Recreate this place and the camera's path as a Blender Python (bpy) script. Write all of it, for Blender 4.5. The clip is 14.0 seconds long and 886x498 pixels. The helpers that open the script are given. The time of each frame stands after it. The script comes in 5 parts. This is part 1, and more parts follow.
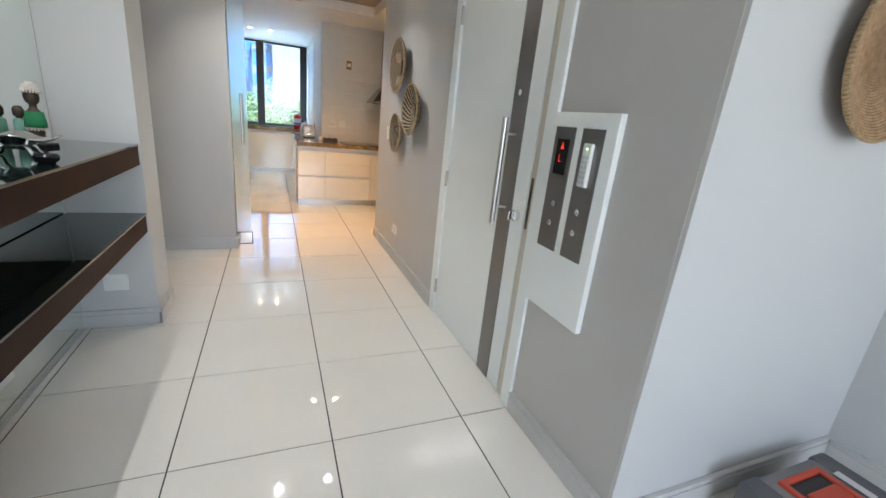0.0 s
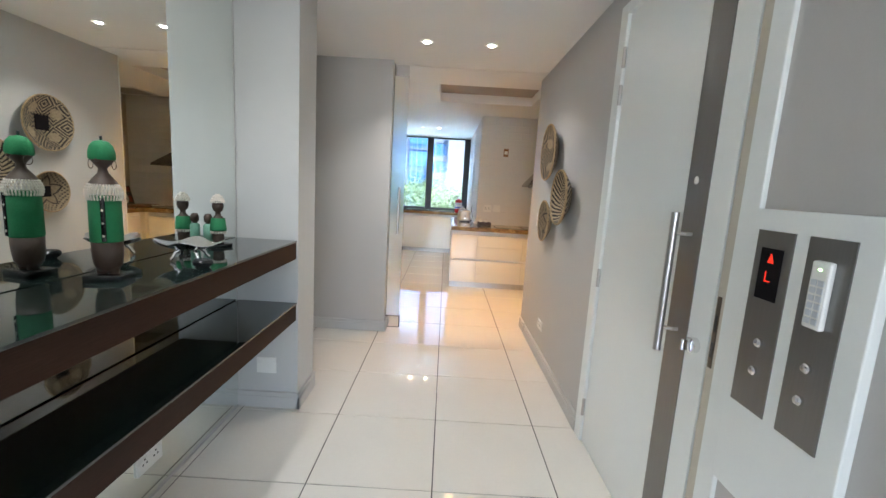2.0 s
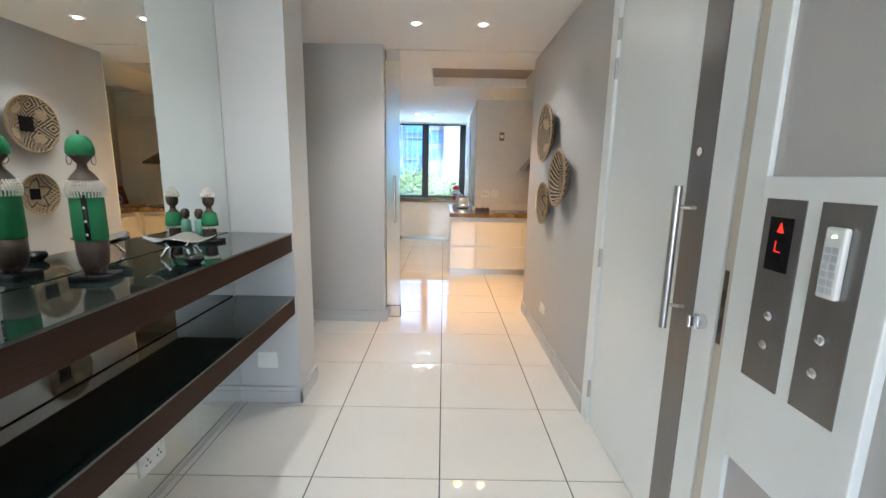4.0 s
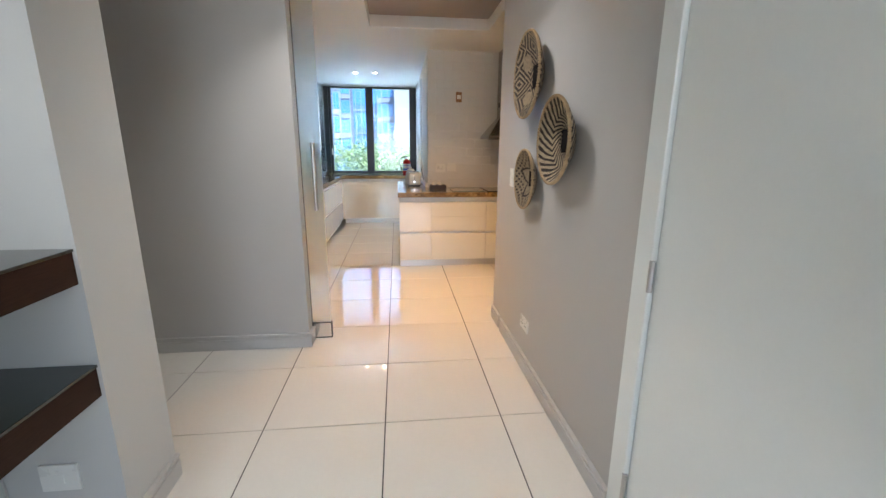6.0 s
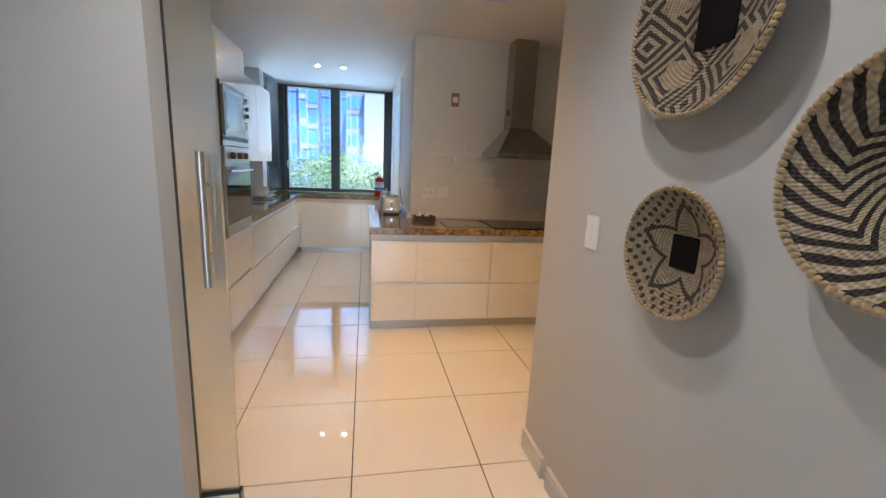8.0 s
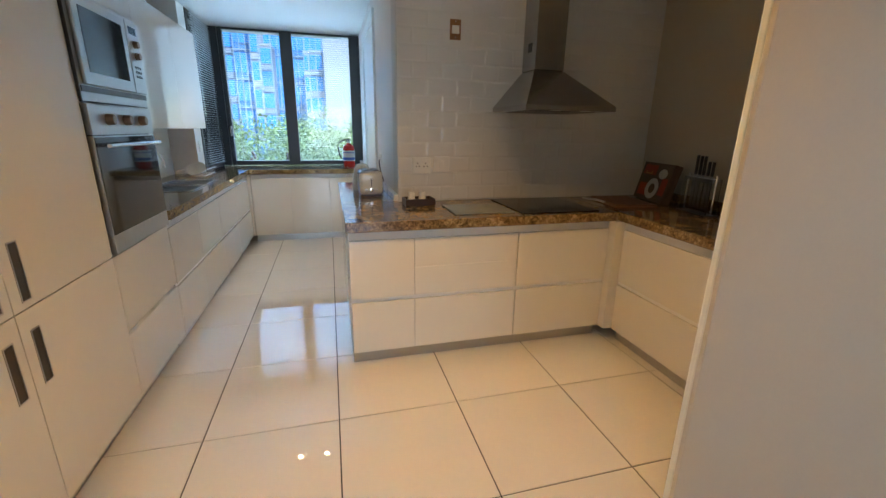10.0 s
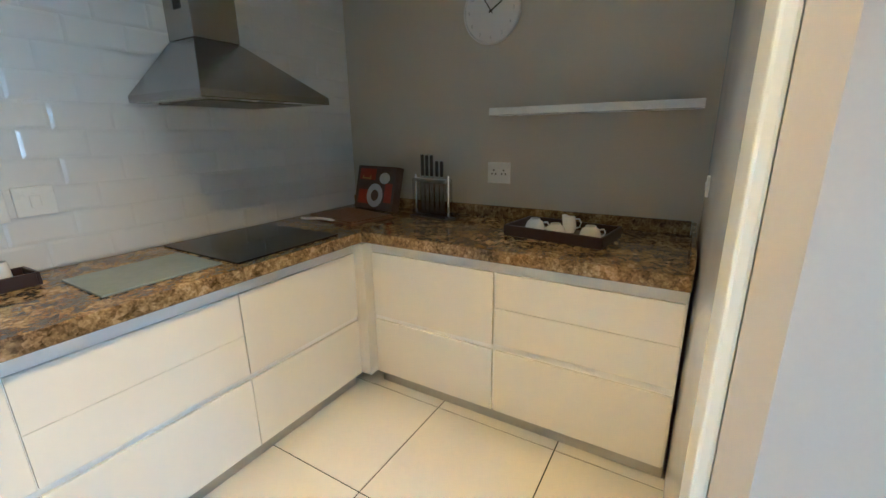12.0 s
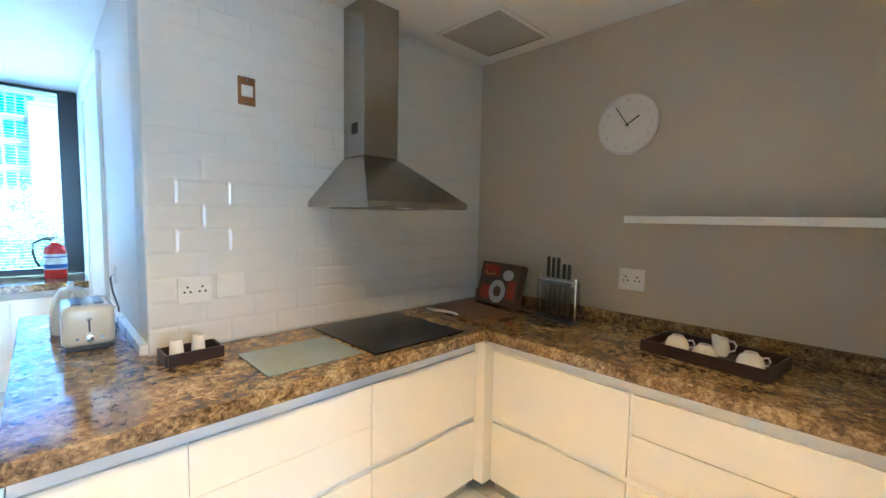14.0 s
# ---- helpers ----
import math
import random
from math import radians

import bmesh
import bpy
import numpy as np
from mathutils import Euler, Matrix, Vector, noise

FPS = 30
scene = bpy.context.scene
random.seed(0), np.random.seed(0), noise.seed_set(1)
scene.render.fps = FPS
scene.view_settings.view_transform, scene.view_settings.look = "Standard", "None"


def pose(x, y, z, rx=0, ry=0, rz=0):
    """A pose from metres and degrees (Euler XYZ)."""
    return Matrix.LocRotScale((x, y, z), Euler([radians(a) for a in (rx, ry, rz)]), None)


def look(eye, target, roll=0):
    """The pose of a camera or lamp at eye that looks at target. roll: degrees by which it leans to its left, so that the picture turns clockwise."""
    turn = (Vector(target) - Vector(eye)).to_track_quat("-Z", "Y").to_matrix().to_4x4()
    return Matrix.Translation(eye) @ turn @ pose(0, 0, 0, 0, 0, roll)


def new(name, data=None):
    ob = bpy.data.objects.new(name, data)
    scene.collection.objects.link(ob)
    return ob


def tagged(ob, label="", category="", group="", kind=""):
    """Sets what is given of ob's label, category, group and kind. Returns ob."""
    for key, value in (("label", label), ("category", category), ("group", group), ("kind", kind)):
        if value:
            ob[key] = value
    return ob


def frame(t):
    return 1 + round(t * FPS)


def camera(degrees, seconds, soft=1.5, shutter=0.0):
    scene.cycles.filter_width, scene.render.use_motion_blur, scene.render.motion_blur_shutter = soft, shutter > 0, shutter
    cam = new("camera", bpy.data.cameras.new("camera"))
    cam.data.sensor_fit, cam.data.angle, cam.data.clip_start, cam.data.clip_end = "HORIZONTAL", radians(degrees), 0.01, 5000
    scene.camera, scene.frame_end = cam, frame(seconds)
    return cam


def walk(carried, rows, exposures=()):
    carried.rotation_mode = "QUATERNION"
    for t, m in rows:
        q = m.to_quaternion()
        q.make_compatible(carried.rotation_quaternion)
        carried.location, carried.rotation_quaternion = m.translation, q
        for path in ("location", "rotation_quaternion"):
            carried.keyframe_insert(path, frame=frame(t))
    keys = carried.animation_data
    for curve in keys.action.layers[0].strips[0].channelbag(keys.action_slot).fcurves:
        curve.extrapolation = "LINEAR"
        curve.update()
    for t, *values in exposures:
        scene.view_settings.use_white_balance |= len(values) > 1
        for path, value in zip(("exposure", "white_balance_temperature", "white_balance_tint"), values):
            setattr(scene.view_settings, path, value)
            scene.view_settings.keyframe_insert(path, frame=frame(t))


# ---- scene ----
cam = camera(94.2, 14.0)
PATH = [
    (0, (0.994, 1.542, 1.337), (1.746, 3.299, 0.747), 5.9),
    (0.5, (0.972, 1.651, 1.343), (1.236, 3.555, 0.792), 4.1),
    (1, (1.046, 1.743, 1.411), (1.115, 3.698, 0.998), 3.1),
    (1.5, (1.135, 1.803, 1.438), (1.115, 3.778, 1.125), 3.4),
    (2, (1.185, 1.844, 1.426), (1.185, 3.821, 1.127), 3.4),
    (2.2, (1.19, 1.85, 1.428), (1.138, 3.826, 1.126), 2.9),
    (4.3, (1.196, 1.905, 1.394), (1.223, 3.867, 1.01), 0.3),
    (4.5, (1.195, 1.954, 1.374), (1.26, 3.91, 0.963), 0.3),
    (5, (1.196, 2.233, 1.345), (1.345, 4.174, 0.888), 0.1),
    (5.5, (1.225, 2.563, 1.356), (1.424, 4.5, 0.901), 0.1),
    (6, (1.284, 2.944, 1.353), (1.498, 4.876, 0.886), 0.4),
    (6.5, (1.284, 3.323, 1.363), (1.546, 5.259, 0.936), 1.3),
    (7, (1.287, 3.696, 1.373), (1.561, 5.637, 0.978), 2.0),
    (7.5, (1.312, 4.029, 1.401), (1.622, 5.97, 1.029), 2.4),
    (7.7, (1.266, 4.16, 1.384), (1.621, 6.092, 1.009), 3.0),
    (9.8, (1.214, 5.337, 1.385), (1.68, 7.204, 0.839), 0.9),
    (10, (1.231, 5.432, 1.368), (1.734, 7.286, 0.812), 0.9),
    (10.5, (1.319, 5.675, 1.351), (1.914, 7.492, 0.767), 1.4),
    (11, (1.41, 5.894, 1.359), (2.378, 7.535, 0.752), 1.8),
    (11.5, (1.438, 6.118, 1.352), (2.841, 7.418, 0.765), -0.5),
    (12, (1.457, 6.235, 1.353), (3.109, 7.224, 0.814), -0.8),
    (12.5, (1.469, 6.25, 1.35), (3.182, 7.171, 0.884), -0.2),
    (13, (1.429, 6.274, 1.409), (3.114, 7.32, 1.151), -0.3),
    (13.5, (1.401, 6.27, 1.465), (3.014, 7.448, 1.355), 0.1),
    (14, (1.379, 6.315, 1.448), (2.777, 7.737, 1.298), 1.0),
]
SKY = 0.085
CORRIDOR_W, COFFER_W, WINDOW_W, LOBBY_W, CONSOLE_W = 8.5, 23, 8, 17.0, 7.5
WINDOW_SKY = 2200
EXPOSURES = ((0, 2.1, 6000, 10), (5, 2.27, 5950, 10), (7.0, 1.8, 6000, 12), (7.5, 1.8, 5900, 12), (10.0, 1.6, 5650, 6), (10.6, 1.6, 5650, 6), (11.4, 1.9, 5300, 2), (12.2, 2.7, 3950, -6), (13, 2.95, 3900, -5), (14, 3.05, 4450, -1))
walk(cam, [(t, look(e, g, r)) for t, e, g, r in PATH], EXPOSURES)

# ---- world, sun, lamps ----
world = bpy.data.worlds.new("world")
scene.world = world
world.use_nodes = True
wn = world.node_tree
sky = wn.nodes.new("ShaderNodeTexSky")
sky.sky_type = "NISHITA"
sky.sun_disc = False
sky.dust_density, sky.ozone_density = 0.3, 4.0
sky.sun_elevation, sky.sun_rotation = radians(62), radians(160)
wn.nodes["Background"].inputs[1].default_value = SKY
wn.links.new(sky.outputs[0], wn.nodes["Background"].inputs[0])
sun = new("sun", bpy.data.lights.new("sun", "SUN"))
sun.data.energy, sun.data.angle, sun.data.color = 3.6, radians(0.5), (1, 0.95, 0.88)
sun.matrix_world = look((0, 0, 0), (math.sin(radians(160)) * -1, math.cos(radians(160)) * -1, -math.tan(radians(62))))


def area_lamp(name, x, y, z, sx, sy, power, color, target):
    ob = new(name, bpy.data.lights.new(name, "AREA"))
    ob.data.shape, ob.data.size, ob.data.size_y = "RECTANGLE", sx, sy
    ob.data.energy, ob.data.color = power, color
    ob.matrix_world = look((x, y, z), target)
    return ob


def spot_lamp(x, y, z, power, color, cone=110, radius=0.011, lean=0.0001, blend=0.6):
    ob = new("downlight_beam", bpy.data.lights.new("downlight_beam", "SPOT"))
    ob.data.energy, ob.data.color, ob.data.spot_size, ob.data.spot_blend = power, color, radians(cone), blend
    ob.data.shadow_soft_size = radius
    ob.matrix_world = look((x, y, z), (x, y + lean, 0))
    return ob


# daylight of the lobby window behind the start of the walk
area_lamp("lobby_daylight", 1.2, -2.02, 1.4, 2.4, 1.7, LOBBY_W, (0.93, 0.96, 1.0), (1.2, 4, 1.3))


# sky light falling in at the kitchen window and its corner pane
area_lamp("window_daylight", 0.75, 15.0, 7.2, 5.0, 2.6, WINDOW_SKY, (0.54, 0.78, 1.0), (0.75, 10.5, 1.2))


# ---- materials ----
def tree_of(name):
    m = bpy.data.materials.new(name)
    m.use_nodes = True
    return m, m.node_tree, m.node_tree.nodes["Principled BSDF"]


def noise_node(nt, scale, detail=3.0, stretch=(1, 1, 1), rough=0.55):
    tc = nt.nodes.new("ShaderNodeTexCoord")
    mp = nt.nodes.new("ShaderNodeMapping")
    mp.inputs["Scale"].default_value = stretch
    n = nt.nodes.new("ShaderNodeTexNoise")
    n.inputs["Scale"].default_value, n.inputs["Detail"].default_value, n.inputs["Roughness"].default_value = scale, detail, rough
    nt.links.new(tc.outputs["Object"], mp.inputs[0])
    nt.links.new(mp.outputs[0], n.inputs["Vector"])
    return n.outputs[0]


def ramp(nt, src, stops):
    r = nt.nodes.new("ShaderNodeValToRGB")
    while len(r.color_ramp.elements) < len(stops):
        r.color_ramp.elements.new(0.5)
    for e, (p, c) in zip(r.color_ramp.elements, stops):
        e.position, e.color = p, (*c, 1)
    nt.links.new(src, r.inputs[0])
    return r.outputs[0]


def shade(c, k):
    return tuple(max(0, min(1, v * k)) for v in c)


def surface(name, color, rough=0.5, metal=0.0, big=1.2, fine=60, vary=0.05, bump=0.0, stretch=(1, 1, 1), coat=0.0, spread=0.06, spec=0.5, per_piece=0.0):
    """Paint, plaster, lacquer, metal: two scales of tone, uneven gloss, fine relief."""
    m, nt, b = tree_of(name)
    big_n, fine_n = noise_node(nt, big, 4, stretch), noise_node(nt, fine, 3, stretch)
    mixed = nt.nodes.new("ShaderNodeMath")
    mixed.operation = "MULTIPLY_ADD"
    nt.links.new(fine_n, mixed.inputs[0])
    mixed.inputs[1].default_value = 0.4
    half = nt.nodes.new("ShaderNodeMath")
    half.operation = "MULTIPLY"
    half.inputs[1].default_value = 0.6
    nt.links.new(big_n, half.inputs[0])
    nt.links.new(half.outputs[0], mixed.inputs[2])
    src = mixed.outputs[0]
    if per_piece:
        info = nt.nodes.new("ShaderNodeObjectInfo")
        add = nt.nodes.new("ShaderNodeMath")
        add.operation = "MULTIPLY_ADD"
        nt.links.new(info.outputs["Random"], add.inputs[0])
        add.inputs[1].default_value = per_piece
        nt.links.new(src, add.inputs[2])
        src = add.outputs[0]
    col = ramp(nt, src, [(0.25, shade(color, 1 - vary)), (0.75, shade(color, 1 + vary))])
    nt.links.new(col, b.inputs["Base Color"])
    rr = nt.nodes.new("ShaderNodeMapRange")
    rr.inputs[3].default_value, rr.inputs[4].default_value = max(0, rough - spread), min(1, rough + spread)
    nt.links.new(big_n, rr.inputs[0])
    nt.links.new(rr.outputs[0], b.inputs["Roughness"])
    b.inputs["Metallic"].default_value = metal
    b.inputs["Specular IOR Level"].default_value = spec
    b.inputs["Coat Weight"].default_value = coat
    if bump:
        bp = nt.nodes.new("ShaderNodeBump")
        bp.inputs["Strength"].default_value, bp.inputs["Distance"].default_value = bump, 0.002
        nt.links.new(fine_n, bp.inputs["Height"])
        nt.links.new(bp.outputs[0], b.inputs["Normal"])
    return m


def glassy(name, color, rough=0.0, ior=1.45):
    m, nt, b = tree_of(name)
    b.inputs["Base Color"].default_value = (*color, 1)
    b.inputs["Transmission Weight"].default_value = 1
    b.inputs["Roughness"].default_value = rough
    b.inputs["IOR"].default_value = ior
    return m


def glow(name, color, strength):
    m, nt, b = tree_of(name)
    b.inputs["Base Color"].default_value = (*color, 1)
    b.inputs["Emission Color"].default_value = (*color, 1)
    b.inputs["Emission Strength"].default_value = strength
    return m


GREY = surface("grey_wall_paint", (0.51, 0.495, 0.475), 0.45, big=0.8, fine=140, vary=0.035, bump=0.12, spread=0.05)
GLOSSW = surface("white_gloss_paint", (0.76, 0.77, 0.78), 0.14, big=1.5, fine=60, vary=0.02, bump=0.03)
WHITEW = surface("white_wall_paint", (0.78, 0.77, 0.75), 0.5, big=0.8, fine=140, vary=0.03, bump=0.1)
# off-white, darkened evenly to offset too much lamp light on recess and pillar
PILLAR = surface("toned_down_wall_paint", (0.56, 0.56, 0.545), 0.5, big=0.8, fine=140, vary=0.03, bump=0.1)
TAUPE = surface("taupe_wall_paint", (0.53, 0.485, 0.40), 0.5, big=0.9, fine=140, vary=0.04, bump=0.12)
CEIL = surface("ceiling_paint", (0.80, 0.79, 0.77), 0.6, big=0.7, fine=120, vary=0.02, bump=0.08)
TRIM = surface("grey_trim_paint", (0.56, 0.55, 0.53), 0.38, big=3, fine=90, vary=0.03, bump=0.05)
DOORW = surface("white_door_paint", (0.84, 0.87, 0.85), 0.32, big=1.5, fine=90, vary=0.02, bump=0.05)
TILE = surface("polished_cream_tile", (0.79, 0.755, 0.685), 0.03, big=2.2, fine=45, vary=0.035, spread=0.02, per_piece=0.12, spec=1.0, coat=0.6)
GROUT = surface("dark_grout", (0.03, 0.028, 0.026), 0.85, fine=200, vary=0.2, bump=0.3)
METRO = surface("white_metro_tile", (0.74, 0.74, 0.725), 0.10, big=3, fine=30, vary=0.02, spread=0.04, per_piece=0.10)
METRO_GROUT = surface("white_grout", (0.70, 0.70, 0.68), 0.8, fine=200, vary=0.06, bump=0.2)
LACQUER = surface("cream_white_lacquer", (0.79, 0.775, 0.73), 0.12, big=1.2, fine=50, vary=0.015, spread=0.03, coat=0.3)
STEEL = surface("brushed_steel", (0.52, 0.51, 0.50), 0.30, 1.0, big=3, fine=220, vary=0.10, bump=0.05, stretch=(1, 1, 0.03))
HOODST = surface("hood_steel", (0.42, 0.40, 0.37), 0.26, 1.0, big=3, fine=200, vary=0.10, bump=0.04, stretch=(0.05, 0.05, 1))
CHANNEL = surface("pale_grey_channel", (0.80, 0.81, 0.82), 0.3, big=4, fine=100, vary=0.04)
ALU = surface("satin_aluminium", (0.48, 0.48, 0.48), 0.35, 1.0, big=4, fine=160, vary=0.06, stretch=(0.04, 0.04, 1))
CHROME = surface("polished_chrome", (0.80, 0.80, 0.81), 0.07, 1.0, big=8, fine=60, vary=0.03, spread=0.03)
BLACKM = surface("black_anodised_frame", (0.018, 0.019, 0.021), 0.35, big=4, fine=120, vary=0.15, bump=0.05)
BLACKG = surface("black_glass_ceramic", (0.010, 0.010, 0.012), 0.12, big=4, fine=120, vary=0.1, spread=0.03, spec=0.22)
BLACKP = surface("black_plastic", (0.02, 0.02, 0.021), 0.35, big=6, fine=150, vary=0.15, bump=0.1)
WHITEP = surface("white_plastic", (0.80, 0.80, 0.77), 0.28, big=6, fine=120, vary=0.02)
DARKSTEEL = surface("brushed_dark_steel", (0.27, 0.265, 0.26), 0.33, 1.0, big=3, fine=220, vary=0.10, bump=0.05, stretch=(1, 1, 0.03))
DARKWOOD = surface("dark_stained_wood", (0.034, 0.016, 0.010), 0.55, big=2.5, fine=60, vary=0.5, bump=0.1, stretch=(6, 0.5, 6), spec=0.12)
SHELFTOP = surface("black_stained_shelf", (0.012, 0.010, 0.010), 0.12, big=3, fine=60, vary=0.3)
GLASS = glassy("clear_glass", (0.95, 0.98, 0.97))
GREENGLASS = glassy("green_edged_glass", (0.62, 0.86, 0.78), 0.01)
FROST = glassy("frosted_glass", (0.92, 0.97, 0.96), 0.35, 1.25)
MIRROR, _nt, _b = tree_of("silvered_mirror")
_b.inputs["Base Color"].default_value, _b.inputs["Metallic"].default_value, _b.inputs["Roughness"].default_value = (0.86, 0.90, 0.87, 1), 1, 0.01
LAMPGLOW = glow("lamp_glow", (1, 0.93, 0.82), 40)
WARMGLOW = glow("warm_lamp_glow", (1, 0.72, 0.42), 40)


def granite_material():
    m, nt, b = tree_of("brown_granite")
    tc = nt.nodes.new("ShaderNodeTexCoord")
    big = noise_node(nt, 11, 6, rough=0.75)
    v = nt.nodes.new("ShaderNodeTexVoronoi")
    v.inputs["Scale"].default_value = 62
    nt.links.new(tc.outputs["Object"], v.inputs["Vector"])
    v2 = nt.nodes.new("ShaderNodeTexVoronoi")
    v2.inputs["Scale"].default_value = 150
    nt.links.new(tc.outputs["Object"], v2.inputs["Vector"])
    sep = nt.nodes.new("ShaderNodeSeparateColor")
    nt.links.new(v.outputs["Color"], sep.inputs[0])
    sep2 = nt.nodes.new("ShaderNodeSeparateColor")
    nt.links.new(v2.outputs["Color"], sep2.inputs[0])
    a = nt.nodes.new("ShaderNodeMath")
    a.operation = "MULTIPLY_ADD"
    a.inputs[1].default_value = 0.22
    nt.links.new(sep.outputs[0], a.inputs[0])
    nt.links.new(big, a.inputs[2])
    a2 = nt.nodes.new("ShaderNodeMath")
    a2.operation = "MULTIPLY_ADD"
    a2.inputs[1].default_value = 0.17
    nt.links.new(sep2.outputs[0], a2.inputs[0])
    nt.links.new(a.outputs[0], a2.inputs[2])
    col = ramp(nt, a2.outputs[0], [(0.40, (0.020, 0.013, 0.008)), (0.52, (0.080, 0.052, 0.024)), (0.68, (0.19, 0.128, 0.055)), (0.82, (0.33, 0.235, 0.105)), (0.93, (0.44, 0.34, 0.19))])
    nt.links.new(col, b.inputs["Base Color"])
    b.inputs["Roughness"].default_value = 0.09
    return m


GRANITE = granite_material()


# ---- mesh helpers ----
def bx(bm, x0, y0, z0, x1, y1, z1, bevel=0.0):
    """A box with softened edges in bm."""
    r = bmesh.ops.create_cube(bm, size=1.0)
    vs = r["verts"]
    bmesh.ops.scale(bm, vec=(x1 - x0, y1 - y0, z1 - z0), verts=vs)
    bmesh.ops.translate(bm, vec=((x0 + x1) / 2, (y0 + y1) / 2, (z0 + z1) / 2), verts=vs)
    if bevel:
        es = list({e for v in vs for e in v.link_edges})
        bmesh.ops.bevel(bm, geom=es, offset=bevel, segments=2, profile=0.5, affect="EDGES")
    return bm


def box(x0, y0, z0, x1, y1, z1, bevel=0.0):
    return bx(bmesh.new(), x0, y0, z0, x1, y1, z1, bevel)


def rod(bm, p0, p1, r, seg=16, r2=None):
    """A cylinder or cone from p0 to p1."""
    a, b = Vector(p0), Vector(p1)
    m = Matrix.Translation((a + b) / 2) @ (b - a).to_track_quat("Z", "Y").to_matrix().to_4x4()
    bmesh.ops.create_cone(bm, cap_ends=True, segments=seg, radius1=r, radius2=r if r2 is None else r2, depth=(b - a).length, matrix=m)
    return bm


def lathe(profile, seg=32, bm=None, m=Matrix()):
    """Turns (radius, height) pairs round z."""
    bm = bm or bmesh.new()
    rings = []
    for r, z in profile:
        if r < 1e-5:
            rings.append([bm.verts.new(m @ Vector((0, 0, z)))])
        else:
            rings.append([bm.verts.new(m @ Vector((r * math.cos(2 * math.pi * k / seg), r * math.sin(2 * math.pi * k / seg), z))) for k in range(seg)])
    for a, b in zip(rings, rings[1:]):
        for k in range(seg):
            j = (k + 1) % seg
            if len(a) == 1 and len(b) > 1:
                bm.faces.new((a[0], b[k], b[j]))
            elif len(b) == 1 and len(a) > 1:
                bm.faces.new((a[k], b[0], a[j]))
            elif len(a) > 1:
                bm.faces.new((a[k], b[k], b[j], a[j]))
    bmesh.ops.recalc_face_normals(bm, faces=bm.faces)
    return bm


def tube(bm, pts, r, seg=10, closed=False):
    """A bent round bar through pts."""
    pts = [Vector(p) for p in pts]
    n = len(pts)
    rings = []
    for i, p in enumerate(pts):
        a = pts[(i - 1) % n] if closed or i else pts[0]
        b = pts[(i + 1) % n] if closed or i < n - 1 else pts[-1]
        q = (b - a).to_track_quat("Z", "Y")
        rings.append([bm.verts.new(p + q @ Vector((r * math.cos(2 * math.pi * k / seg), r * math.sin(2 * math.pi * k / seg), 0))) for k in range(seg)])
    pairs = list(zip(rings, rings[1:])) + ([(rings[-1], rings[0])] if closed else [])
    for a, b in pairs:
        for k in range(seg):
            bm.faces.new((a[k], a[(k + 1) % seg], b[(k + 1) % seg], b[k]))
    if not closed:
        bm.faces.new(rings[0][::-1])
        bm.faces.new(rings[-1])
    bmesh.ops.recalc_face_normals(bm, faces=bm.faces)
    return bm


def mesh_of(name, bm, material, smooth=False):
    me = bpy.data.meshes.new(name)
    bm.to_mesh(me)
    bm.free()
    me.materials.append(material)
    if smooth:
        me.polygons.foreach_set("use_smooth", [True] * len(me.polygons))
        me.set_sharp_from_angle(angle=radians(38))
    return me


def thing(name, x, y, z, label, category, group="", kind=""):
    ob = new(name)
    ob.location = (x, y, z)
    return tagged(ob, label, category, group, kind)


def origin_of(ob):
    p = Vector(ob.location)
    while ob.parent:
        ob = ob.parent
        p = p + Vector(ob.location)
    return p


def part(name, bm, material, parent, label="", smooth=False):
    """One mesh under a thing or part; bm is in the parent's own coordinates."""
    ob = new(name, mesh_of(name, bm, material, smooth))
    ob.parent = parent
    return tagged(ob, label) if label else ob


def solo(name, bm, material, label, category="", kind="", smooth=False, group=""):
    """A thing that is one mesh; bm is in world coordinates."""
    c = [sum(v.co[i] for v in bm.verts) / len(bm.verts) for i in (0, 1)]
    z = min(v.co.z for v in bm.verts)
    base = Vector((c[0], c[1], z))
    bmesh.ops.translate(bm, vec=-base, verts=bm.verts)
    ob = new(name, mesh_of(name, bm, material, smooth))
    ob.location = base
    return tagged(ob, label, category, group, kind)


